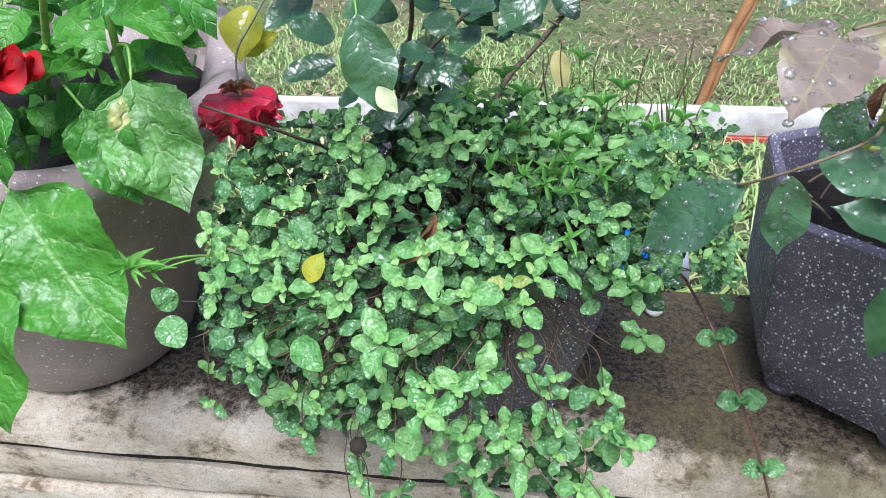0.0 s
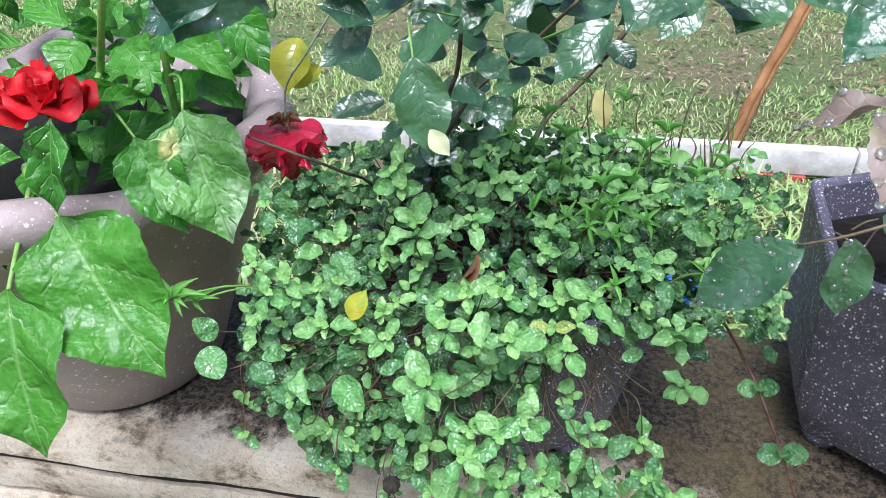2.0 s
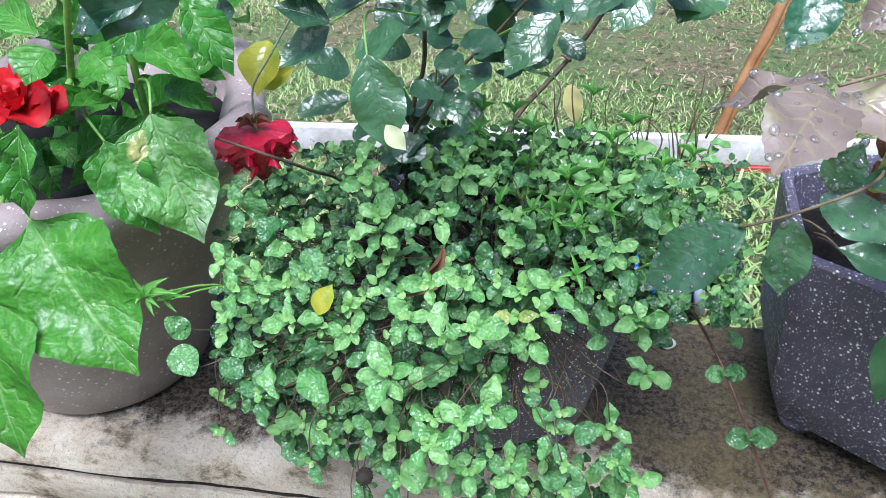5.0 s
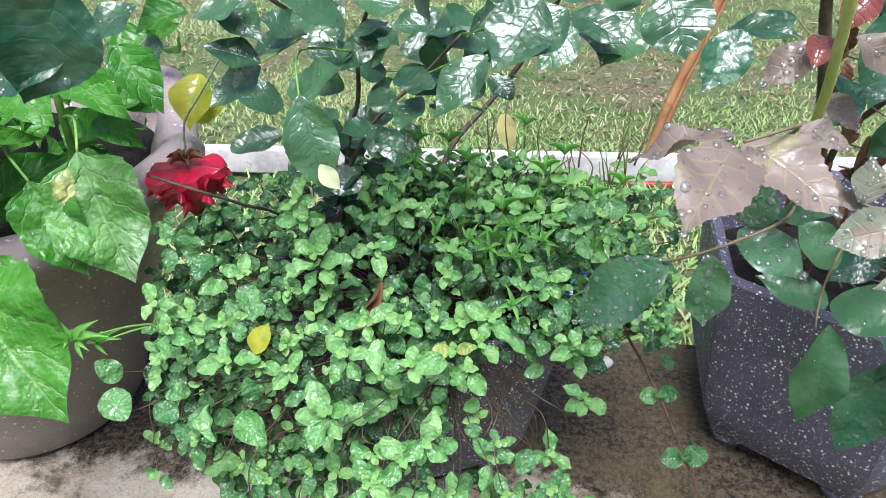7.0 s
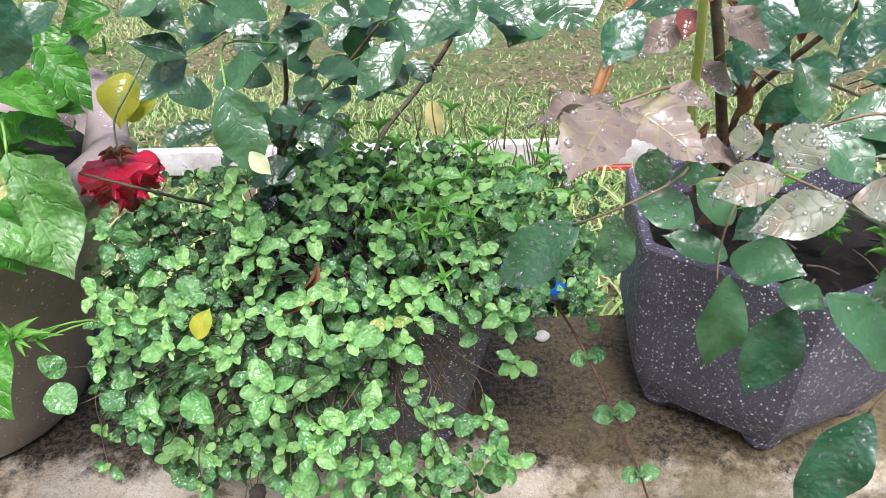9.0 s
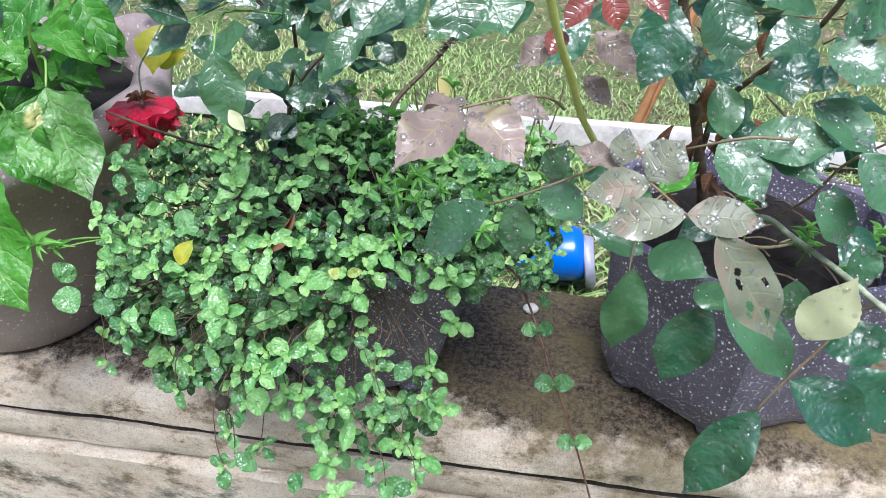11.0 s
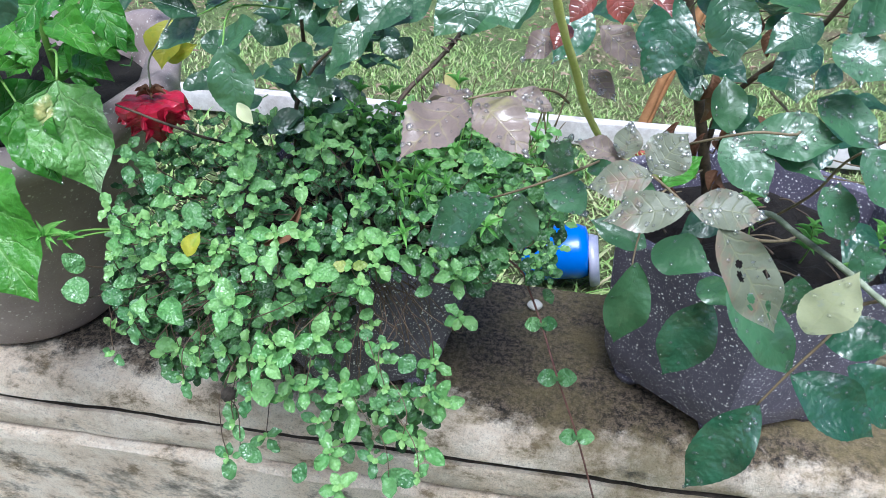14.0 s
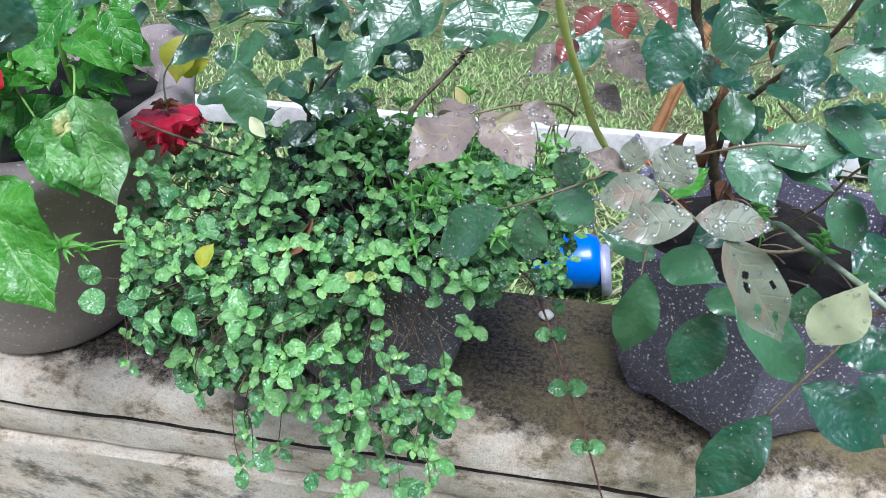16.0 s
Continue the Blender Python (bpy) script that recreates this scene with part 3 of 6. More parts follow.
# garden wall with a moulded cement coping
profile = [(0.86, -0.82), (0.86, -0.10), (0.812, -0.08), (0.810, -0.012), (0.800, -0.002), (0.76, 0.0), (0.66, 0.0), (0.585, -0.001), (0.558, -0.005), (0.541, -0.014),
           (0.534, -0.026), (0.531, -0.046), (0.535, -0.051), (0.549, -0.053), (0.549, -0.062), (0.540, -0.064), (0.533, -0.062), (0.531, -0.067), (0.532, -0.101), (0.537, -0.107),
           (0.546, -0.109), (0.546, -0.1125), (0.529, -0.1135), (0.525, -0.119), (0.525, -0.131), (0.527, -0.25), (0.527, -0.82)]
# profile strips inside the recesses that take the darkened joint colour
DARK_JOINTS = (12, 13, 14, 20)
bm = bmesh.new()
steps = [-2.6 + 0.02 * i for i in range(281)]
rings = []
for x in steps:
    ring = []
    for y, z in profile:
        k = 0.0035 if -0.13 < z < -0.004 else 0.0022
        ring.append(bm.verts.new((x, y + k * noise.noise((x * 9, y * 30, z * 30)) + 0.0020 * noise.noise((x * 45, y * 60, z * 60)), z + 0.6 * k * noise.noise((x * 9 + 7, y * 25, z * 30)))))
    rings.append(ring)
for a, c in zip(rings, rings[1:]):
    for i in range(len(profile) - 1):
        bm.faces.new((a[i], c[i], c[i + 1], a[i + 1])).material_index = int(i in DARK_JOINTS)
for ring, flip in ((rings[0], False), (rings[-1], True)):
    bm.faces.new(list(reversed(ring)) if flip else ring)
bmesh.ops.recalc_face_normals(bm, faces=bm.faces)
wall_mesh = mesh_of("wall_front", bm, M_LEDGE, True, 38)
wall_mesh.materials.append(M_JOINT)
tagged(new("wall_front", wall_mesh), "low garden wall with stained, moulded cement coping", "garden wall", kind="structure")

# low painted kerb on the lawn
kerb = thing("kerb", (0.2, 1.73, LAWN_Z), "low white-painted kerb with a red base on the lawn", "kerb", kind="structure")
x = -2.4
for k in range(9):
    w = 0.52
    part("kerb_block", box(x + 0.002, x + w - 0.002, 1.70, 1.73, -0.236, -0.170, 0.004), M_WHITE, kerb)
    x += w
part("red_base", box(0.36, 0.62, 1.694, 1.74, -0.27, -0.236, 0.003), M_RED, kerb, "red-painted base strip")

# orange wooden stake beyond the kerb
stake = thing("stake", (0.47, 1.83, LAWN_Z), "leaning orange-brown split wooden garden stake", "stake")
bm = bmesh.new()
for k, (a, w) in enumerate(((0.0, 0.020), (0.015, 0.010))):
    tube([(0.46 + a, 1.83, -0.27), (0.50 + a, 1.84, -0.1), (0.565 + a, 1.86, 0.1), (0.64 + a, 1.88, 0.32)], w * 0.66, w * 0.55, 9, 0.3, k, bm)
part("shaft", bm, M_STAKE, stake)

# blue plastic can lying behind the wall
can = thing("blue_canister", (0.29, 1.14, LAWN_Z), "bright blue plastic canister lying on the grass behind the wall", "canister")
bm = lathe([(0.0, -0.065), (0.040, -0.065), (0.050, -0.060), (0.052, -0.050), (0.052, -0.02), (0.0505, -0.017), (0.0505, -0.012), (0.052, -0.009), (0.052, 0.04), (0.047, 0.055), (0.02, 0.062), (0.0, 0.062)], lambda a, k, r: (max(r, 0.0005), 0), 28)
bmesh.ops.rotate(bm, verts=bm.verts, matrix=Matrix.Rotation(radians(80), 3, "Y") , cent=(0, 0, 0))
part("body", shifted(bm, (0.258, 1.14, LAWN_Z + 0.07)), M_BLUE, can)
bm = lathe([(0.030, 0.0), (0.048, 0.001), (0.051, 0.003), (0.050, 0.010), (0.046, 0.019), (0.043, 0.020), (0.045, 0.010), (0.0440, 0.005), (0.028, 0.004)], lambda a, k, r: (r * (1 + 0.03 * math.cos(5 * a + k)), 0), 28, False)
bmesh.ops.rotate(bm, verts=bm.verts, matrix=Matrix.Rotation(radians(80), 3, "Y"), cent=(0, 0, 0))
part("torn_end", shifted(bm, (0.318, 1.14, LAWN_Z + 0.0595)), M_CLEAR, can, "milky torn plastic end")


# ---- pots ----
def hexagon_radius(turn, soft=0.035):
    """Circle bent to a hexagon with softened corners."""
    def at(a, k, r):
        b = (a - turn) % (math.pi / 3) - math.pi / 6
        h = math.cos(math.pi / 6) / math.cos(b)
        c = 1.0 - soft * 0.35
        return (r * min(h, c), 0)
    return at


def hexagon_pot(at, turn, profile, inner, soil_r, soil_z, label, fill):
    pot = thing("planter", at, label, "planter")
    shape = hexagon_radius(turn)
    part("body", shifted(lathe(profile + inner, shape, 96), at), M_POT_BLACK, pot, "", True, 28)
    for k in range(6):
        a = turn + k * math.pi / 3
        c, s = math.cos(a), math.sin(a)
        r = profile[1][0] * 0.90
        bm = bmesh.new()
        bmesh.ops.create_cone(bm, cap_ends=True, segments=10, radius1=0.016, radius2=0.022, depth=0.016)
        bmesh.ops.translate(bm, verts=bm.verts, vec=(at[0] + r * c, at[1] + r * s, at[2] + 0.008))
        part("foot", bm, M_POT_BLACK, pot)
    bm = bmesh.new()
    rg = random.Random(int(at[0] * 1000))
    rings = [[bm.verts.new((at[0], at[1], at[2] + soil_z))]]
    for q in range(1, 9):
        ring = []
        for i in range(48):
            a = 2 * math.pi * i / 48
            rr = shape(a, 0, soil_r)[0] * q / 8
            ring.append(bm.verts.new((at[0] + rr * math.cos(a), at[1] + rr * math.sin(a), at[2] + soil_z + rg.uniform(-0.006, 0.006) * (q < 8))))
        rings.append(ring)
    for i in range(48):
        bm.faces.new((rings[0][0], rings[1][i], rings[1][(i + 1) % 48]))
    for a, c in zip(rings[1:], rings[2:]):
        for i in range(48):
            bm.faces.new((a[i], c[i], c[(i + 1) % 48], a[(i + 1) % 48]))
    part("soil", bm, M_SOIL, pot, fill)
    return pot


right_pot = hexagon_pot((0.437, 0.692, 0.0), radians(-97), [(0.0005, 0.014), (0.122, 0.014), (0.136, 0.020), (0.150, 0.052), (0.153, 0.062), (0.163, 0.20), (0.164, 0.213), (0.162, 0.216)],
                        [(0.153, 0.216), (0.150, 0.212), (0.145, 0.145), (0.0005, 0.143)], 0.148, 0.172, "black speckled hexagonal planter with small feet on the wall", "dark wet potting soil")
mint_pot = hexagon_pot((0.015, 0.655, 0.0), radians(-97), [(0.0005, 0.014), (0.100, 0.014), (0.112, 0.020), (0.126, 0.050), (0.130, 0.060), (0.162, 0.19), (0.163, 0.205), (0.161, 0.208)],
                       [(0.153, 0.208), (0.150, 0.204), (0.145, 0.145), (0.0005, 0.143)], 0.150, 0.180, "dark speckled planter almost hidden under trailing mint", "dark soil with bare roots")


def wavy_rim(a, k, r):
    f = max(0.0, (k - 5) / 5)
    wave = math.cos(6 * a + 0.55)
    return (r * (1 + 0.055 * f * wave), 0.010 * f * wave)


urn = thing("stoneware_pot", (-0.425, 0.665, 0), "large mauve-grey speckled pot with a thick wavy rim", "plant pot")
profile = [(0.0005, 0.002), (0.100, 0.002), (0.108, 0.010), (0.122, 0.05), (0.155, 0.14), (0.184, 0.215), (0.198, 0.252), (0.206, 0.262), (0.220, 0.270), (0.231, 0.284), (0.233, 0.298),
           (0.226, 0.309), (0.212, 0.312), (0.198, 0.306), (0.190, 0.290), (0.186, 0.262), (0.178, 0.235), (0.0005, 0.232)]
part("body", shifted(lathe(profile, wavy_rim, 96), (-0.425, 0.665, 0)), M_POT_MAUVE, urn)
bm = bmesh.new()
bmesh.ops.create_circle(bm, cap_ends=True, segments=40, radius=0.1855)
part("soil", shifted(bm, (-0.425, 0.665, 0.273)), M_SOIL, urn, "dark moist soil")

# ---- leaf shapes, shared by all leaves of a kind ----
EATEN = {(i, j) for i in range(60) for j in range(28) for u, v, q in ((15, 19, 2.2), (17.5, 24, 2.6), (18, 36, 3.0), (21, 40, 2.0), (10, 45, 2.6), (12, 50, 1.8), (6, 30, 2.0))
         if ((j + 0.5 - u) * 1.3) ** 2 + (i + 0.5 - v) ** 2 < q * q}
LEAVES = {
    "rose": [leaf_mesh("rose_leaflet", M_ROSE, elliptic, 30, 4, 0.075, f, 0.012, 0.10, k) for k, f in ((1, 0.20), (2, 0.10), (3, -0.08))],
    "dark": [leaf_mesh("rose_leaflet", M_ROSE, roundish, 26, 4, 0.07, 0.12, 0.022, 0.08, 3)],
    "matt": [leaf_mesh("rose_leaflet", M_ROSE_MATT, elliptic, 30, 4, 0.08, f, 0.012, 0.09, 4 + k) for k, f in enumerate((0.18, 0.08))],
    "deep": [leaf_mesh("rose_leaflet", M_ROSE_DEEP, elliptic, 30, 4, 0.08, f, 0.012, 0.09, 74 + k) for k, f in enumerate((0.18, 0.08))],
    "drop": [leaf_mesh("rose_leaflet", M_ROSE_DROP, elliptic, 30, 4, 0.07, f, 0.012, 0.08, 64 + k) for k, f in enumerate((0.16, 0.05))],
    "mauve": [leaf_mesh("young_leaflet", M_MAUVE, elliptic, 30, 4, 0.07, 0.14, 0.035, 0.16, 6)],
    "pale": [leaf_mesh("pale_leaflet", M_PALE, elliptic, 30, 4, 0.05, 0.10, 0.020, 0.07, 7)],
    "holed": [leaf_mesh("pale_leaflet", M_PALE, elliptic, 60, 14, 0.05, 0.10, 0.010, 0.08, 27, EATEN)],
    "cream": [leaf_mesh("bleached_leaflet", M_CREAM, elliptic, 26, 3, 0.05, 0.06, 0.02, 0.04, 8)],
    "red": [leaf_mesh("red_leaflet", M_REDLEAF, elliptic, 12, 2, 0.25, 0.2, 0.03, 0.1, 9)],
    "bright": [leaf_mesh("green_leaflet", M_BRIGHT, elliptic, 26, 3, 0.12, 0.1, 0.014, 0.05, 10)],
    "lobed": [leaf_mesh("broad_leaf", M_BRIGHT, angled, 54, 6, 0.10, 0.12, 0.0, 0.16, 11)],
    "scorched": [leaf_mesh("broad_leaf", M_SCORCHED, angled, 54, 6, 0.14, 0.14, 0.0, 0.20, 18)],
    "plainb": [leaf_mesh("broad_leaf", M_BRIGHT, lancet, 22, 3, 0.22, 0.2, 0.0, 0.14, 12 + k) for k in range(2)],
    "yellow": [leaf_mesh("yellow_leaf", M_YELLOW, elliptic, 18, 3, 0.2, 0.2, 0.01, 0.10, 13)],
    "pale_yellow": [leaf_mesh("pale_yellow_leaf", M_PALEYEL, ovate, 12, 2, 0.1, 0.1, 0.02, 0.06, 14)],
    "mint": [leaf_mesh("mint_leaf", M_MINT, minty, 18, 3, 0.12, f, 0.013, 0.20, 15 + k) for k, f in enumerate((0.10, 0.24, -0.10))],
    "mint_fresh": [leaf_mesh("mint_leaf", M_MINT_FRESH, minty, 18, 3, 0.26, f, 0.013, 0.24, 25 + k) for k, f in enumerate((0.10, 0.34, -0.22))],
    "mint_yellow": [leaf_mesh("mint_leaf", M_MINT_YELLOW, minty, 18, 3, 0.14, 0.1, 0.013, 0.18, 35)],
    "mint_tip": [leaf_mesh("mint_leaf", M_MINT_TIP, minty, 14, 2, 0.22, f, 0.010, 0.18, 45 + k) for k, f in enumerate((0.0, 0.2, -0.2))],
    "weed": [leaf_mesh("weed_leaf", M_WEED, lance, 6, 1, 0.3, 0.25, 0.0, 0.0, 19)],
    "brown": [leaf_mesh("dry_leaf", M_DRYLEAF, ovate, 10, 2, 0.5, 0.4, 0.0, 0.2, 20)],
}
PEAK = {"rose": 0.9, "dark": 0.92, "matt": 0.9, "deep": 0.9, "drop": 0.9, "mauve": 0.9, "pale": 0.9, "holed": 0.9, "cream": 0.9, "red": 0.9, "bright": 0.9, "lobed": 1.0, "scorched": 1.0, "plainb": 0.78,
        "yellow": 0.9, "pale_yellow": 0.78, "mint": 0.8, "mint_fresh": 0.8, "mint_yellow": 0.8, "mint_tip": 0.8, "weed": 0.9, "brown": 0.78}
TONE = {"scorched": "broad toothed leaf with a yellow scorched patch", "holed": "pale leaflet eaten into holes, beaded with rain", "mauve": "mauve-brown young leaflet beaded with rain", "pale": "pale grey-green leaflet beaded with rain", "cream": "bleached cream leaflet", "red": "glossy red-brown young leaflet",
        "yellow": "yellowing leaf", "pale_yellow": "pale yellow withered leaf"}
made = [0]


def drops_on(leaf, m, count, size, seed):
    """Rain beads resting on the upper side of a leaf, as one mesh under it."""
    r = random.Random(seed)
    me = leaf.data
    polys = [q for q in me.polygons]
    bm = bmesh.new()
    three = m.to_3x3()
    for _ in range(count):
        q = r.choice(polys)
        vs = [m @ me.vertices[i].co for i in q.vertices]
        a, c = r.random(), r.random()
        at = (vs[0] * (1 - a) + vs[1] * a) * (1 - c) + (vs[3 % len(vs)] * (1 - a) + vs[2] * a) * c
        nrm = (vs[1] - vs[0]).cross(vs[3 % len(vs)] - vs[0]).normalized()
        s = size * r.choice((0.3, 0.4, 0.5, 0.8, 1.1, 1.5)) * r.uniform(0.8, 1.2)
        rot = nrm.to_track_quat("Z", "Y").to_matrix().to_4x4()
        bmesh.ops.create_icosphere(bm, subdivisions=2 if s > size else 1, radius=1, matrix=Matrix.Translation(at + nrm * s * 0.15) @ rot @ Matrix.Diagonal((s, s * r.uniform(0.8, 1.2), s * 0.45, 1)))
    bm.transform(m.inverted())
    ob = new("rain_beading", mesh_of("rain_beading", bm, M_DROP))
    ob.parent = leaf
    return tagged(ob, "clear beads of rain", kind="stuff")


def add_leaf(plant, kind, base, tip, width, twist=0.0, face=(0, -0.55, 0.85), beads=0, size=0.0011):
    made[0] += 1
    k = made[0]
    me = LEAVES[kind][k % len(LEAVES[kind])]
    jitter = ((k * 37) % 17 - 8) * 0.9
    m = leaf_frame(base, tip, width / PEAK[kind], face, twist + jitter)
    ob = under(plant, new("leaf", me), m, TONE.get(kind, ""))
    if beads:
        drops_on(ob, m, beads, size, k)
    return ob


def stems(plant, name, material, runs, label=""):
    for path, r0, r1 in runs:
        slim = 0.72 if name == "leaf_stalk" else 1.0
        part(name, tube(path, r0 * slim, r1 * slim, 7, 0.08, len(path)), material, plant, label)


# ---- rose bush growing behind the mint ----
rose_a = thing("rose_bush", (-0.03, 0.66, 0.18), "glossy wet dark-green rose bush growing up behind the mint", "rose bush")


def rose_leaf(kind, base, tip, width, twist=0.0, beads=None):
    n_beads = {"matt": 16, "deep": 40, "rose": 10, "drop": 60, "holed": 40, "mauve": 34, "pale": 56, "cream": 18, "red": 6}.get(kind, 0) if beads is None else beads
    face = (0.0, -0.60, 0.80) if BUSH is not rose_a else (0.0, -0.54, 0.84)
    wide = {"pale": 1.16, "deep": 0.90, "matt": 0.90, "drop": 0.94}.get(kind, 1.0)
    return add_leaf(BUSH, kind, base, tip, width * wide, twist, face, n_beads, 0.0012 if kind in ("cream", "drop") else 0.0010)


BUSH = rose_a
rose_leaf("rose", (-0.030, 0.480, 0.434), (-0.017, 0.466, 0.379), 0.032)
rose_leaf("rose", (-0.043, 0.500, 0.428), (-0.005, 0.490, 0.448), 0.028)
rose_leaf("rose", (-0.043, 0.530, 0.455), (-0.061, 0.520, 0.468), 0.022)
rose_leaf("rose", (-0.058, 0.505, 0.445), (-0.091, 0.500, 0.456), 0.022)
rose_leaf("rose", (-0.064, 0.520, 0.438), (-0.094, 0.500, 0.418), 0.028)
rose_leaf("dark", (-0.095, 0.649, 0.365), (-0.124, 0.629, 0.375), 0.033)
rose_leaf("dark", (-0.070, 0.560, 0.374), (-0.106, 0.550, 0.366), 0.021)
rose_leaf("rose", (0.006, 0.520, 0.399), (-0.012, 0.500, 0.403), 0.020)
rose_leaf("rose", (0.011, 0.530, 0.394), (0.019, 0.510, 0.377), 0.019)
rose_leaf("rose", (0.000, 0.540, 0.414), (0.022, 0.520, 0.408), 0.019)
rose_leaf("dark", (0.016, 0.550, 0.422), (0.044, 0.530, 0.422), 0.019)
rose_leaf("rose", (0.078, 0.495, 0.454), (0.049, 0.475, 0.423), 0.025)
rose_leaf("dark", (0.080, 0.510, 0.437), (0.093, 0.500, 0.426), 0.015)
rose_leaf("rose", (0.120, 0.485, 0.483), (0.079, 0.455, 0.463), 0.036)
rose_leaf("rose", (0.123, 0.490, 0.479), (0.152, 0.470, 0.467), 0.022)
rose_leaf("rose", (0.150, 0.385, 0.514), (0.158, 0.372, 0.492), 0.030)
rose_leaf("deep", (0.226, 0.520, 0.462), (0.202, 0.500, 0.432), 0.031)
rose_leaf("rose", (0.225, 0.550, 0.455), (0.259, 0.520, 0.457), 0.023)
rose_leaf("rose", (-0.066, 0.540, 0.443), (-0.031, 0.520, 0.458), 0.021)
rose_leaf("rose", (-0.088, 0.580, 0.425), (-0.040, 0.560, 0.463), 0.029)
rose_leaf("rose", (-0.035, 0.570, 0.444), (-0.017, 0.550, 0.468), 0.027)
rose_leaf("rose", (-0.008, 0.688, 0.401), (-0.038, 0.672, 0.415), 0.026)
rose_leaf("rose", (0.043, 0.698, 0.418), (-0.007, 0.681, 0.420), 0.033)
rose_leaf("rose", (0.029, 0.693, 0.402), (0.063, 0.683, 0.412), 0.024)
rose_leaf("rose", (0.066, 0.530, 0.456), (0.083, 0.510, 0.478), 0.024)
rose_leaf("matt", (-0.031, 0.676, 0.381), (-0.002, 0.679, 0.409), 0.020)
rose_leaf("rose", (0.075, 0.600, 0.426), (0.052, 0.580, 0.432), 0.021)
rose_leaf("rose", (-0.125, 0.500, 0.480), (-0.151, 0.480, 0.461), 0.028)
rose_leaf("rose", (-0.163, 0.600, 0.424), (-0.188, 0.600, 0.418), 0.028)
rose_leaf("rose", (-0.205, 0.620, 0.398), (-0.228, 0.620, 0.388), 0.025)
rose_leaf("deep", (-0.043, 0.300, 0.536), (-0.060, 0.290, 0.502), 0.036, -55, 3)
rose_leaf("rose", (-0.061, 0.500, 0.483), (-0.093, 0.500, 0.473), 0.021)
rose_leaf("rose", (-0.050, 0.560, 0.462), (-0.018, 0.540, 0.446), 0.027)
rose_leaf("deep", (-0.046, 0.300, 0.516), (-0.074, 0.295, 0.503), 0.022)
rose_leaf("rose", (0.105, 0.470, 0.491), (0.082, 0.440, 0.464), 0.035)
rose_leaf("rose", (-0.008, 0.520, 0.463), (-0.048, 0.500, 0.487), 0.028)
rose_leaf("rose", (-0.086, 0.520, 0.482), (-0.053, 0.500, 0.458), 0.024)
rose_leaf("rose", (0.030, 0.500, 0.480), (-0.001, 0.500, 0.487), 0.026)
rose_leaf("rose", (0.049, 0.698, 0.420), (0.019, 0.682, 0.409), 0.028)
rose_leaf("rose", (0.130, 0.500, 0.469), (0.154, 0.480, 0.458), 0.022)
rose_leaf("rose", (0.161, 0.450, 0.499), (0.177, 0.430, 0.477), 0.036)
stems(rose_a, "stem", M_STEM_DARK, [
    ([(-0.07, 0.68, 0.17), (-0.046, 0.660, 0.318), (-0.031, 0.650, 0.369), (-0.023, 0.63, 0.423), (0.0, 0.60, 0.47)], 0.0024, 0.0014),
    ([(0.01, 0.70, 0.17), (0.017, 0.730, 0.223), (0.037, 0.770, 0.272), (0.069, 0.790, 0.306), (0.097, 0.800, 0.339), (0.13, 0.79, 0.40), (0.15, 0.76, 0.46)], 0.0032, 0.0022),
    ([(-0.05, 0.645, 0.29), (-0.015, 0.61, 0.36), (0.03, 0.585, 0.41), (0.06, 0.55, 0.45)], 0.0018, 0.0011),
    ([(-0.02, 0.605, 0.41), (-0.07, 0.60, 0.455), (-0.12, 0.58, 0.49)], 0.0018, 0.0013)])
stems(rose_a, "leaf_stalk", M_STEM_GREEN, [
    ([(-0.023, 0.600, 0.423), (-0.04, 0.53, 0.445), (-0.030, 0.480, 0.434)], 0.0013, 0.0009),
    ([(-0.03, 0.59, 0.45), (-0.058, 0.505, 0.445)], 0.0012, 0.0008),
    ([(0.06, 0.55, 0.45), (0.12, 0.487, 0.482)], 0.0014, 0.0009),
    ([(0.03, 0.585, 0.41), (0.06, 0.53, 0.44), (0.078, 0.495, 0.454)], 0.0013, 0.0009),
    ([(-0.015, 0.61, 0.36), (0.0, 0.54, 0.41)], 0.0012, 0.0009)])
r = random.Random(40)
for k in range(16):
    t = r.random()
    p = Vector((0.017, 0.730, 0.223)).lerp(Vector((0.097, 0.800, 0.339)), t)
    d = Vector((r.uniform(-1, 1), r.uniform(-1, 0.2), r.uniform(-0.2, 0.6))).normalized()
    part("thorn", tube([p, p + d * 0.006, p + d * 0.011 + Vector((0, 0, -0.001))], 0.0022, 0.0003, 5), M_STEM_DARK, rose_a)

# ---- rose bush in the black planter ----
rose_b = thing("rose_bush", (0.377, 0.68, 0.17), "rose bush with rain-beaded green and mauve leaves in black planter", "rose bush")
BUSH = rose_b
rose_leaf("drop", (0.175, 0.405, 0.376), (0.131, 0.410, 0.331), 0.035, 0, 110)
rose_leaf("drop", (0.191, 0.395, 0.388), (0.195, 0.395, 0.343), 0.025)
rose_leaf("mauve", (0.164, 0.316, 0.481), (0.141, 0.274, 0.471), 0.026)
rose_leaf("mauve", (0.166, 0.322, 0.482), (0.134, 0.338, 0.463), 0.015, 25)
rose_leaf("mauve", (0.168, 0.320, 0.481), (0.195, 0.296, 0.466), 0.025)
rose_leaf("mauve", (0.185, 0.320, 0.486), (0.204, 0.320, 0.478), 0.011)
rose_leaf("mauve", (0.205, 0.370, 0.499), (0.186, 0.365, 0.484), 0.015)
rose_leaf("mauve", (0.223, 0.380, 0.499), (0.246, 0.375, 0.481), 0.018)
rose_leaf("mauve", (0.221, 0.390, 0.472), (0.237, 0.385, 0.458), 0.013)
rose_leaf("deep", (0.269, 0.435, 0.499), (0.256, 0.420, 0.454), 0.037)
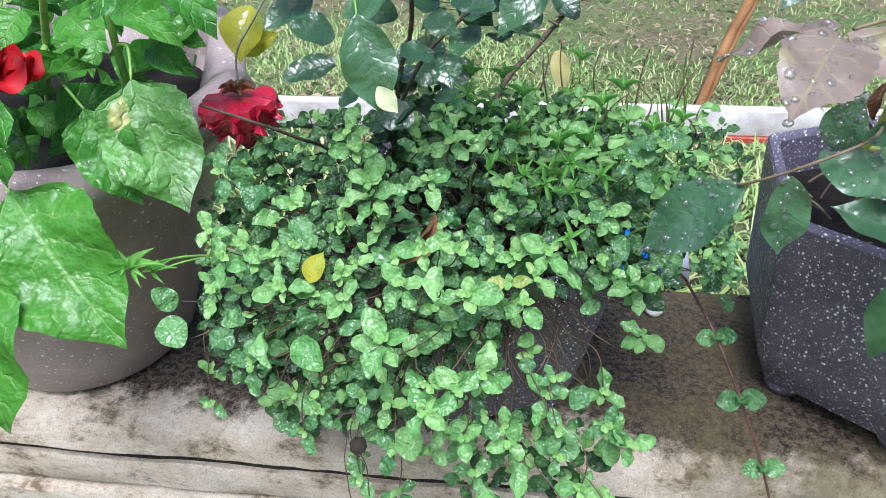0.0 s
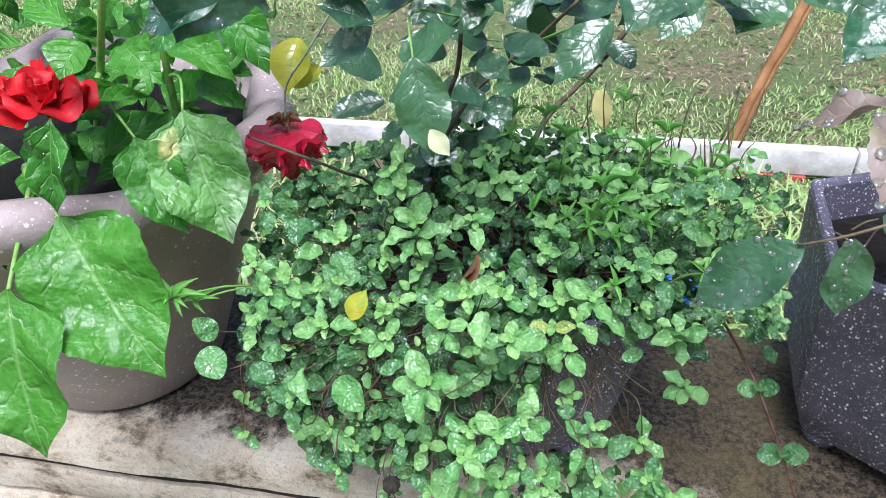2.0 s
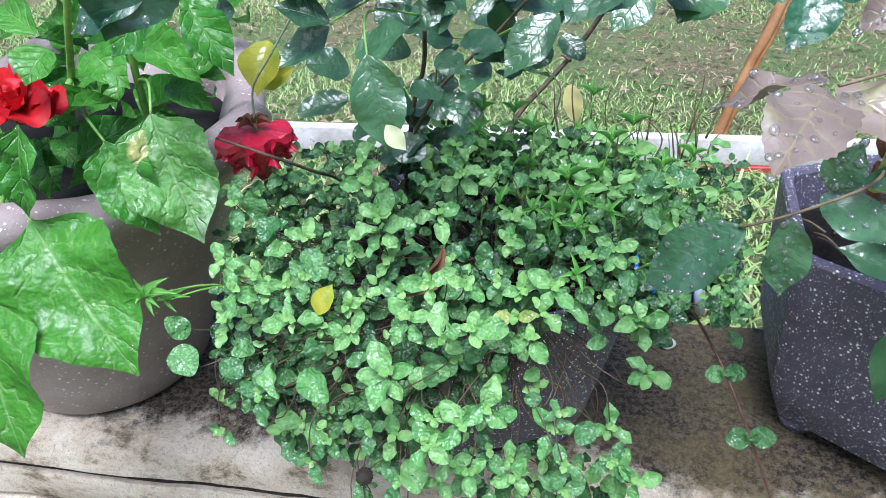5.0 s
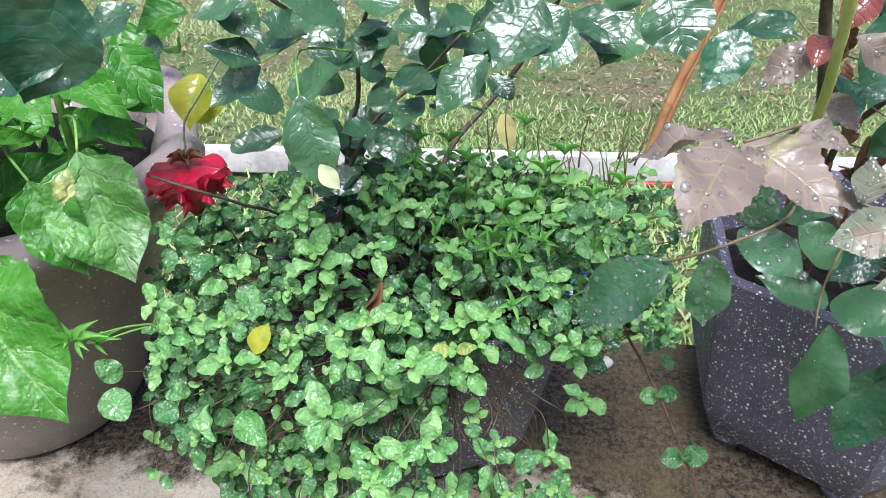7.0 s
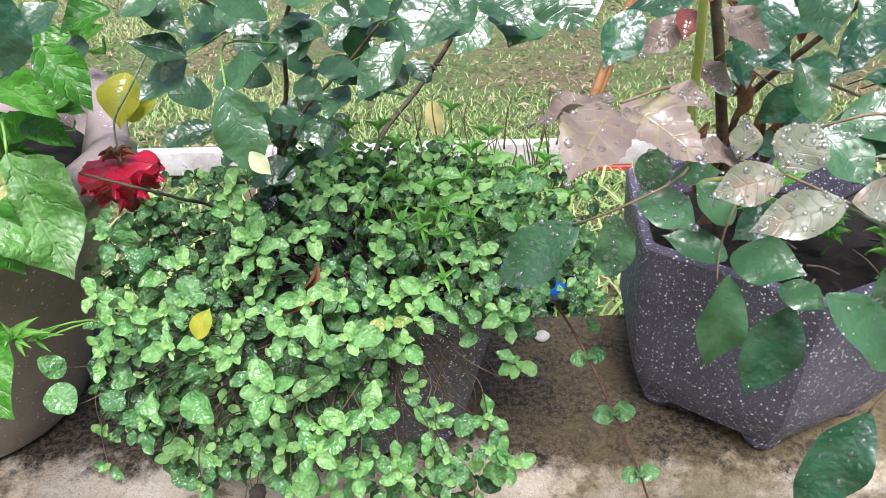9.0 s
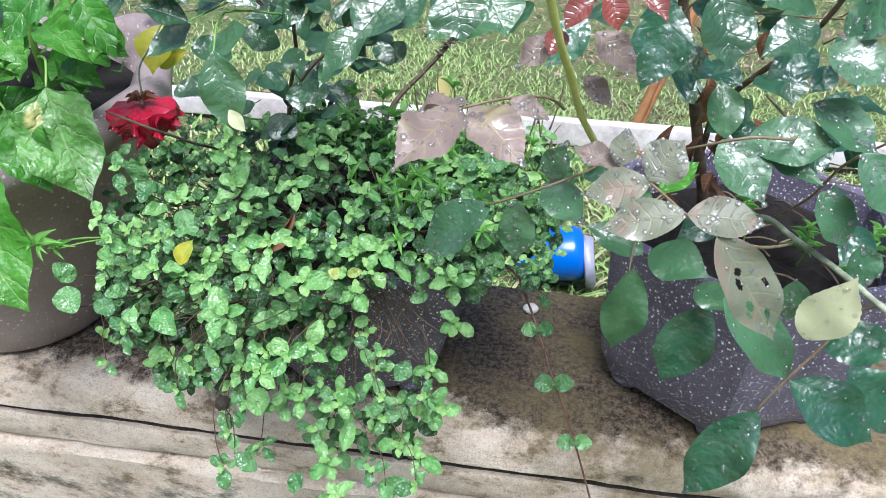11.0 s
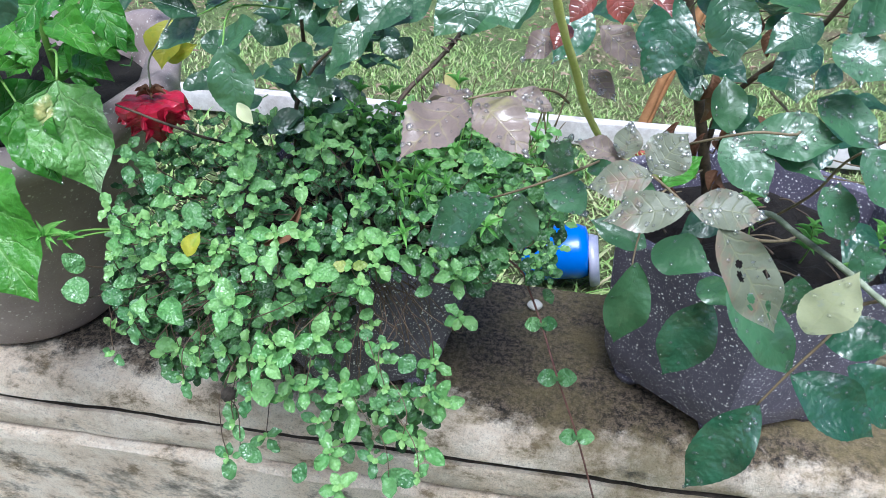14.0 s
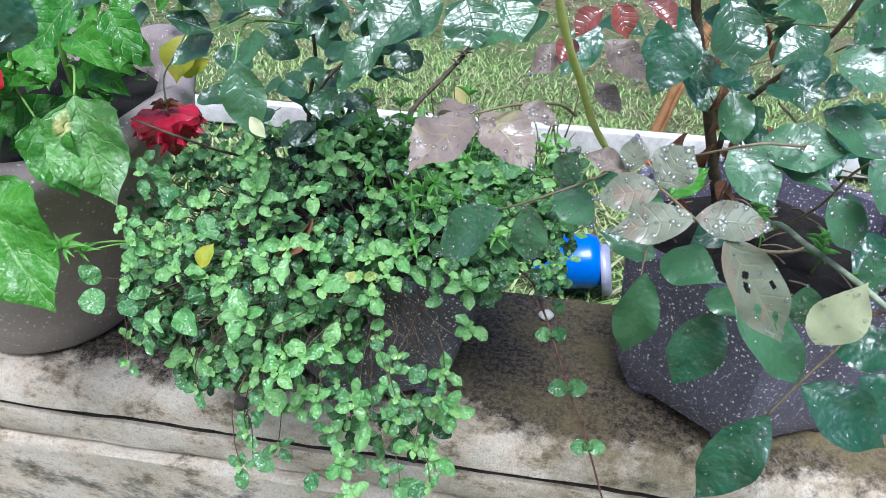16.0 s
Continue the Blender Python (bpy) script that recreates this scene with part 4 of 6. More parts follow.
rose_leaf("rose", (0.296, 0.460, 0.501), (0.308, 0.440, 0.462), 0.035)
rose_leaf("rose", (0.276, 0.470, 0.471), (0.294, 0.450, 0.452), 0.022)
rose_leaf("matt", (0.319, 0.455, 0.412), (0.313, 0.478, 0.442), 0.027)
rose_leaf("drop", (0.331, 0.450, 0.414), (0.383, 0.440, 0.420), 0.036)
rose_leaf("drop", (0.316, 0.450, 0.413), (0.343, 0.420, 0.386), 0.035)
rose_leaf("matt", (0.346, 0.450, 0.403), (0.378, 0.430, 0.397), 0.017)
rose_leaf("drop", (0.367, 0.460, 0.438), (0.405, 0.440, 0.415), 0.033)
rose_leaf("drop", (0.392, 0.430, 0.421), (0.420, 0.410, 0.389), 0.034)
rose_leaf("drop", (0.377, 0.430, 0.393), (0.399, 0.420, 0.360), 0.030)
rose_leaf("rose", (0.358, 0.470, 0.483), (0.325, 0.450, 0.467), 0.025)
rose_leaf("drop", (0.365, 0.460, 0.474), (0.397, 0.440, 0.460), 0.033)
rose_leaf("drop", (0.374, 0.470, 0.479), (0.398, 0.460, 0.502), 0.032)
rose_leaf("matt", (0.362, 0.490, 0.484), (0.325, 0.480, 0.492), 0.018)
rose_leaf("pale", (0.261, 0.365, 0.427), (0.277, 0.375, 0.447), 0.023)
rose_leaf("pale", (0.247, 0.380, 0.426), (0.249, 0.390, 0.444), 0.014)
rose_leaf("mauve", (0.249, 0.385, 0.422), (0.219, 0.390, 0.429), 0.015)
rose_leaf("pale", (0.262, 0.365, 0.425), (0.228, 0.365, 0.414), 0.019)
rose_leaf("bright", (0.275, 0.400, 0.400), (0.296, 0.410, 0.417), 0.017)
rose_leaf("pale", (0.277, 0.335, 0.426), (0.236, 0.335, 0.412), 0.019)
rose_leaf("pale", (0.277, 0.332, 0.428), (0.314, 0.330, 0.427), 0.019)
rose_leaf("holed", (0.291, 0.322, 0.424), (0.330, 0.312, 0.369), 0.030)
rose_leaf("drop", (0.208, 0.411, 0.393), (0.232, 0.379, 0.385), 0.026)
rose_leaf("drop", (0.210, 0.410, 0.396), (0.218, 0.407, 0.423), 0.021)
rose_leaf("matt", (0.283, 0.452, 0.345), (0.258, 0.464, 0.371), 0.028)
rose_leaf("matt", (0.232, 0.429, 0.391), (0.253, 0.411, 0.403), 0.017)
rose_leaf("matt", (0.283, 0.448, 0.322), (0.241, 0.458, 0.334), 0.027)
rose_leaf("matt", (0.290, 0.459, 0.315), (0.326, 0.426, 0.322), 0.038)
rose_leaf("rose", (0.329, 0.459, 0.290), (0.347, 0.429, 0.291), 0.024)
rose_leaf("matt", (0.275, 0.425, 0.324), (0.269, 0.415, 0.257), 0.035)
rose_leaf("deep", (0.339, 0.455, 0.275), (0.317, 0.445, 0.202), 0.046)
rose_leaf("drop", (0.337, 0.420, 0.311), (0.393, 0.405, 0.255), 0.040)
rose_leaf("deep", (0.373, 0.392, 0.236), (0.338, 0.380, 0.149), 0.044, 0, 90)
rose_leaf("deep", (0.386, 0.392, 0.267), (0.448, 0.380, 0.231), 0.046)
rose_leaf("deep", (0.399, 0.395, 0.298), (0.439, 0.385, 0.317), 0.034)
rose_leaf("cream", (0.384, 0.392, 0.306), (0.393, 0.380, 0.367), 0.033)
rose_leaf("deep", (0.434, 0.420, 0.257), (0.485, 0.410, 0.212), 0.046)
rose_leaf("red", (0.207, 0.370, 0.502), (0.201, 0.360, 0.492), 0.012)
rose_leaf("red", (0.219, 0.365, 0.519), (0.207, 0.360, 0.506), 0.013)
rose_leaf("red", (0.225, 0.365, 0.523), (0.232, 0.360, 0.507), 0.013)
rose_leaf("red", (0.238, 0.370, 0.523), (0.254, 0.360, 0.512), 0.012)
rose_leaf("rose", (0.400, 0.620, 0.401), (0.405, 0.600, 0.376), 0.029)
rose_leaf("dark", (0.333, 0.600, 0.384), (0.313, 0.600, 0.380), 0.025)
rose_leaf("rose", (0.159, 0.500, 0.477), (0.140, 0.480, 0.453), 0.034)
rose_leaf("drop", (0.424, 0.450, 0.344), (0.432, 0.440, 0.316), 0.027)
rose_leaf("drop", (0.387, 0.440, 0.317), (0.391, 0.440, 0.281), 0.027)
stems(rose_b, "trunk", M_STEM_DARK, [
    ([(0.38, 0.69, 0.165), (0.377, 0.680, 0.229), (0.358, 0.660, 0.291), (0.339, 0.640, 0.346), (0.322, 0.620, 0.395), (0.30, 0.60, 0.46), (0.29, 0.58, 0.52)], 0.0065, 0.0035),
    ([(0.358, 0.660, 0.291), (0.356, 0.640, 0.347), (0.368, 0.620, 0.383), (0.40, 0.58, 0.45), (0.41, 0.55, 0.52)], 0.0032, 0.0018)])
stems(rose_b, "lichened_stem", M_STEM_LICHEN, [([(0.39, 0.60, 0.25), (0.373, 0.500, 0.329), (0.386, 0.460, 0.337), (0.400, 0.420, 0.343), (0.427, 0.380, 0.338), (0.46, 0.34, 0.34)], 0.0023, 0.0020)])
stems(rose_b, "green_shoot", M_SHOOT, [([(0.34, 0.60, 0.30), (0.27, 0.50, 0.35), (0.248, 0.450, 0.383), (0.234, 0.415, 0.422), (0.223, 0.395, 0.447), (0.213, 0.370, 0.480), (0.204, 0.350, 0.507), (0.197, 0.335, 0.534), (0.19, 0.32, 0.57)], 0.0021, 0.0021)])
stems(rose_b, "leaf_stalk", M_STEM_RED, [
    ([(0.246, 0.380, 0.426), (0.262, 0.365, 0.425), (0.277, 0.335, 0.426), (0.293, 0.330, 0.419), (0.326, 0.360, 0.394), (0.38, 0.45, 0.34)], 0.0009, 0.0014),
    ([(0.165, 0.310, 0.485), (0.185, 0.320, 0.487), (0.203, 0.360, 0.471), (0.213, 0.395, 0.450)], 0.0008, 0.0012),
    ([(0.172, 0.405, 0.376), (0.190, 0.395, 0.390), (0.222, 0.400, 0.404), (0.245, 0.440, 0.395)], 0.0009, 0.0013),
    ([(0.372, 0.392, 0.236), (0.384, 0.392, 0.270), (0.399, 0.395, 0.301), (0.410, 0.400, 0.325), (0.425, 0.395, 0.338)], 0.0012, 0.0017),
    ([(0.290, 0.430, 0.414), (0.320, 0.412, 0.434), (0.360, 0.450, 0.420), (0.37, 0.56, 0.40)], 0.0010, 0.0015),
    ([(0.416, 0.450, 0.422), (0.402, 0.470, 0.392), (0.400, 0.500, 0.347), (0.400, 0.58, 0.27)], 0.0012, 0.0016),
    ([(0.274, 0.436, 0.312), (0.276, 0.446, 0.332), (0.282, 0.450, 0.362), (0.32, 0.50, 0.36)], 0.0009, 0.0012)])
r = random.Random(52)
for k in range(64):
    if k < 44:
        p = Vector((r.uniform(0.29, 0.50), r.uniform(0.50, 0.68), r.uniform(0.385, 0.53)))
    else:
        p = Vector((r.uniform(0.34, 0.54), r.uniform(0.50, 0.62), r.uniform(0.28, 0.40)))
    a = r.uniform(0, 6.28)
    d = Vector((math.cos(a), 0.5 * math.sin(a) - 0.3, r.uniform(-0.8, 0.4))).normalized() * r.uniform(0.030, 0.046)
    kind = r.choice(("deep", "deep", "matt", "deep", "deep"))
    add_leaf(rose_b, kind, p, p + d, d.length * 0.62, r.uniform(-25, 25), (0, -0.55, 0.85), 16 if kind == "drop" else 0)
    q = Vector((0.355, 0.63, min(p.z - 0.02, 0.44)))
    stems(rose_b, "leaf_stalk", M_STEM_RED, [([p, p.lerp(q, 0.4) + Vector((0, 0, -0.008)), q] if k % 6 == 0 else [p, p + Vector((0.0, 0.02, -0.012))], 0.0007, 0.0010)])
r = random.Random(77)
for k in range(26):
    a, q = r.uniform(0, 6.3), r.uniform(0.02, 0.125)
    x, y = 0.437 + q * math.cos(a), 0.692 + q * math.sin(a)
    p = Vector((x, y, 0.178 + r.uniform(0, 0.006)))
    d = Vector((r.uniform(-1, 1), r.uniform(-1, 1), r.uniform(0, 0.35))).normalized() * r.uniform(0.02, 0.04)
    part("debris", tube([p, p + d * 0.5 + Vector((0, 0, 0.003)), p + d], 0.0014, 0.0008, 5), M_STEM_DARK if k % 3 else M_STEM_RED, right_pot)

# ---- bright green broad-leaved plant in the stoneware pot ----
broad = thing("broadleaf_plant", (-0.36, 0.63, 0.24), "bright green broad-leaved plant with a red bloom in the stoneware pot", "potted plant")


def pepper_leaf(kind, base, tip, width, twist=0.0):
    return add_leaf(broad, kind, base, tip, width, twist, (0.05, -0.6, 0.8), 34 if kind in ("lobed", "scorched") else 0, 0.0008)


pepper_leaf("scorched", (-0.212, 0.535, 0.369), (-0.175, 0.500, 0.282), 0.072)
pepper_leaf("lobed", (-0.245, 0.520, 0.353), (-0.206, 0.495, 0.290), 0.049)
pepper_leaf("lobed", (-0.285, 0.470, 0.313), (-0.200, 0.418, 0.222), 0.094)
pepper_leaf("lobed", (-0.304, 0.425, 0.282), (-0.282, 0.378, 0.171), 0.088)
pepper_leaf("lobed", (-0.265, 0.470, 0.388), (-0.276, 0.460, 0.322), 0.030)
pepper_leaf("plainb", (-0.233, 0.580, 0.405), (-0.174, 0.550, 0.387), 0.033)
pepper_leaf("plainb", (-0.249, 0.600, 0.342), (-0.189, 0.580, 0.372), 0.034)
pepper_leaf("plainb", (-0.308, 0.560, 0.353), (-0.237, 0.540, 0.376), 0.022)
pepper_leaf("plainb", (-0.268, 0.600, 0.375), (-0.272, 0.580, 0.350), 0.020)
pepper_leaf("plainb", (-0.332, 0.580, 0.325), (-0.303, 0.560, 0.305), 0.031)
pepper_leaf("plainb", (-0.338, 0.560, 0.314), (-0.314, 0.540, 0.296), 0.029)
pepper_leaf("plainb", (-0.249, 0.500, 0.428), (-0.258, 0.480, 0.410), 0.034)
pepper_leaf("plainb", (-0.262, 0.620, 0.372), (-0.274, 0.600, 0.397), 0.020)
pepper_leaf("plainb", (-0.243, 0.660, 0.359), (-0.212, 0.640, 0.387), 0.026)
pepper_leaf("plainb", (-0.218, 0.580, 0.376), (-0.175, 0.560, 0.361), 0.026)
pepper_leaf("plainb", (-0.177, 0.560, 0.437), (-0.144, 0.540, 0.397), 0.032)
pepper_leaf("lobed", (-0.154, 0.500, 0.470), (-0.191, 0.480, 0.429), 0.045)
pepper_leaf("plainb", (-0.256, 0.550, 0.410), (-0.219, 0.530, 0.390), 0.034)
pepper_leaf("plainb", (-0.149, 0.620, 0.446), (-0.182, 0.600, 0.434), 0.028)
pepper_leaf("plainb", (-0.221, 0.620, 0.388), (-0.240, 0.600, 0.399), 0.030)
pepper_leaf("plainb", (-0.286, 0.600, 0.357), (-0.297, 0.580, 0.346), 0.031)
pepper_leaf("lobed", (-0.204, 0.660, 0.417), (-0.233, 0.640, 0.400), 0.036)
r = random.Random(33)
for k in range(165):
    a, q = r.uniform(0, 6.28), 0.19 * math.sqrt(r.random())
    p = Vector((-0.41 + q * math.cos(a) * 1.2, 0.675 + q * math.sin(a), r.uniform(0.265, 0.36) if k < 60 else r.uniform(0.32, 0.50)))
    if p.x > -0.24:
        p.x -= 0.12
    d = Vector((r.uniform(-1, 1), r.uniform(-1, 0.6), r.uniform(-0.5, 0.5))).normalized() * r.uniform(0.03, 0.055)
    pepper_leaf("plainb", p, p + d, d.length * r.uniform(0.45, 0.65), r.uniform(-20, 20))
stems(broad, "stem", M_STEM_GREEN, [
    ([(-0.36, 0.64, 0.235), (-0.351, 0.620, 0.301), (-0.301, 0.580, 0.377), (-0.269, 0.550, 0.420), (-0.24, 0.53, 0.47)], 0.0034, 0.0026),
    ([(-0.31, 0.66, 0.235), (-0.288, 0.640, 0.259), (-0.258, 0.600, 0.313), (-0.238, 0.570, 0.381), (-0.229, 0.560, 0.421), (-0.22, 0.55, 0.47)], 0.0034, 0.0026),
    ([(-0.41, 0.62, 0.235), (-0.38, 0.56, 0.30), (-0.322, 0.500, 0.313)], 0.004, 0.003)])
stems(broad, "leaf_stalk", M_STEM_GREEN, [
    ([(-0.238, 0.570, 0.381), (-0.22, 0.555, 0.385), (-0.212, 0.535, 0.369)], 0.0022, 0.0014),
    ([(-0.301, 0.580, 0.377), (-0.28, 0.55, 0.368), (-0.245, 0.520, 0.353)], 0.002, 0.0013),
    ([(-0.322, 0.500, 0.313), (-0.285, 0.470, 0.313)], 0.003, 0.002),
    ([(-0.33, 0.50, 0.313), (-0.293, 0.415, 0.290)], 0.003, 0.002)])

# red double bloom on the broad-leaved plant
LEAVES["petal"] = [leaf_mesh("petal", M_PETAL, lambda v: 1.0 * (math.sin(math.pi * min(1, v * 0.80 + 0.02) ** 0.9)) ** 0.8, 10, 3, 0.35, f, 0.0, 0.25, s) for s, f in ((31, -0.35), (32, 0.25))]
LEAVES["dry_petal"] = [leaf_mesh("petal", M_DRYPETAL, lambda v: 1.0 * (math.sin(math.pi * min(1, v * 0.80 + 0.02) ** 0.9)) ** 0.7, 10, 3, 0.5, f, 0.0, 0.55, s) for s, f in ((33, -0.2), (34, 0.3))]
PEAK.update({"petal": 1.0, "dry_petal": 1.0})
bm = bmesh.new()
bmesh.ops.create_icosphere(bm, subdivisions=2, radius=0.009, matrix=Matrix.Translation((-0.292, 0.502, 0.384)))
bloom = part("bloom", bm, M_PETAL, broad, "fresh red double bloom")
r = random.Random(9)
c = Vector((-0.292, 0.502, 0.384))
for ring, (count, length, lift) in enumerate(((4, 0.016, 1.0), (5, 0.023, 0.6), (5, 0.030, 0.2), (5, 0.031, -0.15))):
    for k in range(count):
        a = 2 * math.pi * (k + 0.5 * ring) / count + r.uniform(-0.2, 0.2)
        d = Vector((math.cos(a), math.sin(a) * 0.75, lift + r.uniform(-0.15, 0.15) - 0.1 * math.cos(a))).normalized()
        b0 = c + d * 0.004
        me = LEAVES["petal"][k % 2]
        under(bloom, new("petal", me), leaf_frame(b0, b0 + d * length * r.uniform(0.9, 1.1), length * 1.1, (0.1, -0.3, 1.0), r.uniform(-15, 15)))
stems(broad, "flower_stalk", M_STEM_GREEN, [([(-0.301, 0.580, 0.377), (-0.285, 0.53, 0.375), (-0.292, 0.502, 0.384)], 0.0025, 0.003)])

# withered red bloom that hangs head down from the rose bush
c = Vector((-0.156, 0.580, 0.336))


def pleats(a, k, r):
    f = (0.0, 0.4, 0.8, 0.9, 0.9, 0.8, 0.4)[k]
    fold = noise.noise((math.cos(a) * 1.7, math.sin(a) * 1.7, k * 0.25)) + 0.35 * noise.noise((math.cos(a) * 5, math.sin(a) * 5, k * 0.35))
    return (r * (1 + 0.34 * f * fold), 0.006 * f * noise.noise((math.cos(a) * 3 + 9, math.sin(a) * 3, k * 0.4)))


bm = lathe([(0.003, 0.001), (0.015, 0.002), (0.027, -0.001), (0.028, -0.007), (0.022, -0.018), (0.013, -0.029), (0.003, -0.041)], pleats, 26)
withered = part("withered_bloom", shifted(bm, c), M_DRYPETAL, rose_a, "withered crimson bloom hanging head down", True, 24)
for k in range(7):
    a = 0.9 * k + 0.3
    d = Vector((-0.62 * math.cos(a), -0.62 * math.sin(a), -0.8)).normalized()
    outward = Vector((math.cos(a), math.sin(a), 0.5))
    b0 = c + Vector((math.cos(a), math.sin(a), 0)) * 0.026 + Vector((0, 0, -0.001))
    under(withered, new("petal", LEAVES["dry_petal"][k % 2]), leaf_frame(b0, b0 + d * r.uniform(0.020, 0.027), 0.022, outward, r.uniform(-25, 25)))
for k in range(6):
    a = k * 1.05
    b0 = c + Vector((0, 0, 0.004))
    under(withered, new("sepal", LEAVES["brown"][0]), leaf_frame(b0, b0 + Vector((math.cos(a) * 0.015, math.sin(a) * 0.014, 0.004)), 0.008, (0, 0, 1), 0), "dry brown sepal")
stems(rose_a, "flower_stalk", M_STEM_LICHEN, [([(-0.156, 0.580, 0.338), (-0.153, 0.578, 0.352), (-0.148, 0.576, 0.376), (-0.128, 0.572, 0.402), (-0.10, 0.57, 0.44)], 0.0009, 0.0008)])
stems(rose_a, "dead_twig", M_STEM_DARK, [([(-0.172, 0.548, 0.345), (-0.152, 0.546, 0.340), (-0.134, 0.546, 0.334), (-0.112, 0.570, 0.310), (-0.102, 0.630, 0.262), (-0.09, 0.66, 0.18)], 0.0010, 0.0016)])
add_leaf(rose_a, "yellow", (-0.174, 0.677, 0.378), (-0.179, 0.646, 0.338), 0.036, 0, (0.1, -0.75, 0.65))
add_leaf(rose_a, "yellow", (-0.181, 0.665, 0.339), (-0.151, 0.674, 0.356), 0.020, 0, (0.2, -0.75, 0.6))
add_leaf(rose_a, "pale_yellow", (0.089, 0.790, 0.301), (0.097, 0.785, 0.262), 0.020, 0, (0.2, -1, 0.3))
stems(rose_a, "leaf_stalk", M_STEM_GREEN, [([(0.060, 0.785, 0.296), (0.076, 0.790, 0.306), (0.089, 0.790, 0.301)], 0.0009, 0.0008)])
tip = add_leaf(rose_a, "cream", (-0.018, 0.464, 0.398), (-0.006, 0.460, 0.384), 0.013, 35)
tip.name = "bleached_tip"
tagged(tip, "bleached papery scrap at the leaf tip")

r = random.Random(71)
for k in range(88):
    if k < 32:
        x, y = r.uniform(-0.08, 0.25), r.uniform(0.56, 0.70)
        z = r.uniform(0.425, 0.50) + 0.12 * (0.6 - y)
    elif k < 54:
        x, y, z = r.uniform(-0.04, 0.08), r.uniform(0.60, 0.68), r.uniform(0.365, 0.44)
    elif k < 66:
        x, y, z = r.uniform(-0.20, -0.10), r.uniform(0.58, 0.72), r.uniform(0.44, 0.52)
    elif k < 74:
        x, y, z = r.uniform(-0.06, 0.02), r.uniform(0.66, 0.74), r.uniform(0.27, 0.33)
    else:
        x, y, z = r.uniform(-0.10, -0.02), r.uniform(0.61, 0.70), r.uniform(0.285, 0.345)
    a = r.uniform(0, 6.28)
    d = Vector((math.cos(a), 0.5 * math.sin(a) - 0.3, r.uniform(-0.8, 0.4))).normalized() * r.uniform(0.026, 0.040)
    p = Vector((x, y, z))
    add_leaf(rose_a, r.choice(("rose", "rose", "dark", "matt")) if k < 66 else "dark", p, p + d * (1.0 if k < 66 else 0.8), d.length * 0.72, r.uniform(-25, 25), (0, -0.5, 0.87))
    if k % 2:
        stems(rose_a, "leaf_stalk", M_STEM_GREEN, [([p, p + Vector((r.uniform(-0.02, 0.02), 0.03, -0.01))], 0.0007, 0.0010)])

# ---- mint ----
mint = thing("mint_plant", (0.015, 0.63, 0.18), "mint with crinkled round leaves spilling over its planter and the wall", "mint plant")
ROLL = [(0.745, 0.240, -0.12, 0.24), (0.66, 0.285, -0.165, 0.245), (0.56, 0.305, -0.175, 0.225), (0.475, 0.280, -0.165, 0.16), (0.43, 0.235, -0.158, 0.125), (0.416, 0.180, -0.14, 0.135),
        (0.417, 0.130, -0.065, 0.138), (0.420, 0.100, -0.05, 0.130), (0.412, 0.075, -0.04, 0.10)]
PLANE = Vector((0.0, 0.66, 0.75))
TOWARD = Vector((0.02, -0.60, 0.80)).normalized()


def roll(v):
    """The clump's outer skin at v from its back over the top to the hanging fringe: y, z, least x, greatest x."""
    k = min(int(v * (len(ROLL) - 1)), len(ROLL) - 2)
    t = v * (len(ROLL) - 1) - k
    return [a + (c - a) * t for a, c in zip(ROLL[k], ROLL[k + 1])]


def bare_patch(x, y, z):
    """Where the clump parts and shows the planter behind."""
    return (0.045 < x < 0.185 and y < 0.53 and 0.168 < z < 0.262) or (0.07 < x < 0.12 and y < 0.50 and z < 0.27 and z > 0.15)


def skin(v, x):
    """A place on the clump's skin and the way it faces there."""
    y, z, x0, x1 = roll(v)
    y2, z2, _, _ = roll(min(1, v + 0.03))
    y1, z1, _, _ = roll(max(0, v - 0.03))
    return Vector((x, y, z)), Vector((0, z2 - z1, y1 - y2)).normalized()


def shake(r):
    return Vector((r.uniform(-1, 1), r.uniform(-1, 1), r.uniform(-1, 1)))


def crest(x, y):
    """The height of the clump's back."""
    return 0.312 - 0.42 * max(0, y - 0.66) - 0.10 * max(0, x - 0.12)


r = random.Random(12)
shoots, placed = [], []


def mint_leaf(kind, base, tip, width, up, twist=0.0):
    me = LEAVES[kind][r.randrange(len(LEAVES[kind]))]
    under(mint, new("leaf", me), leaf_frame(base, tip, width / 0.82, up, twist))


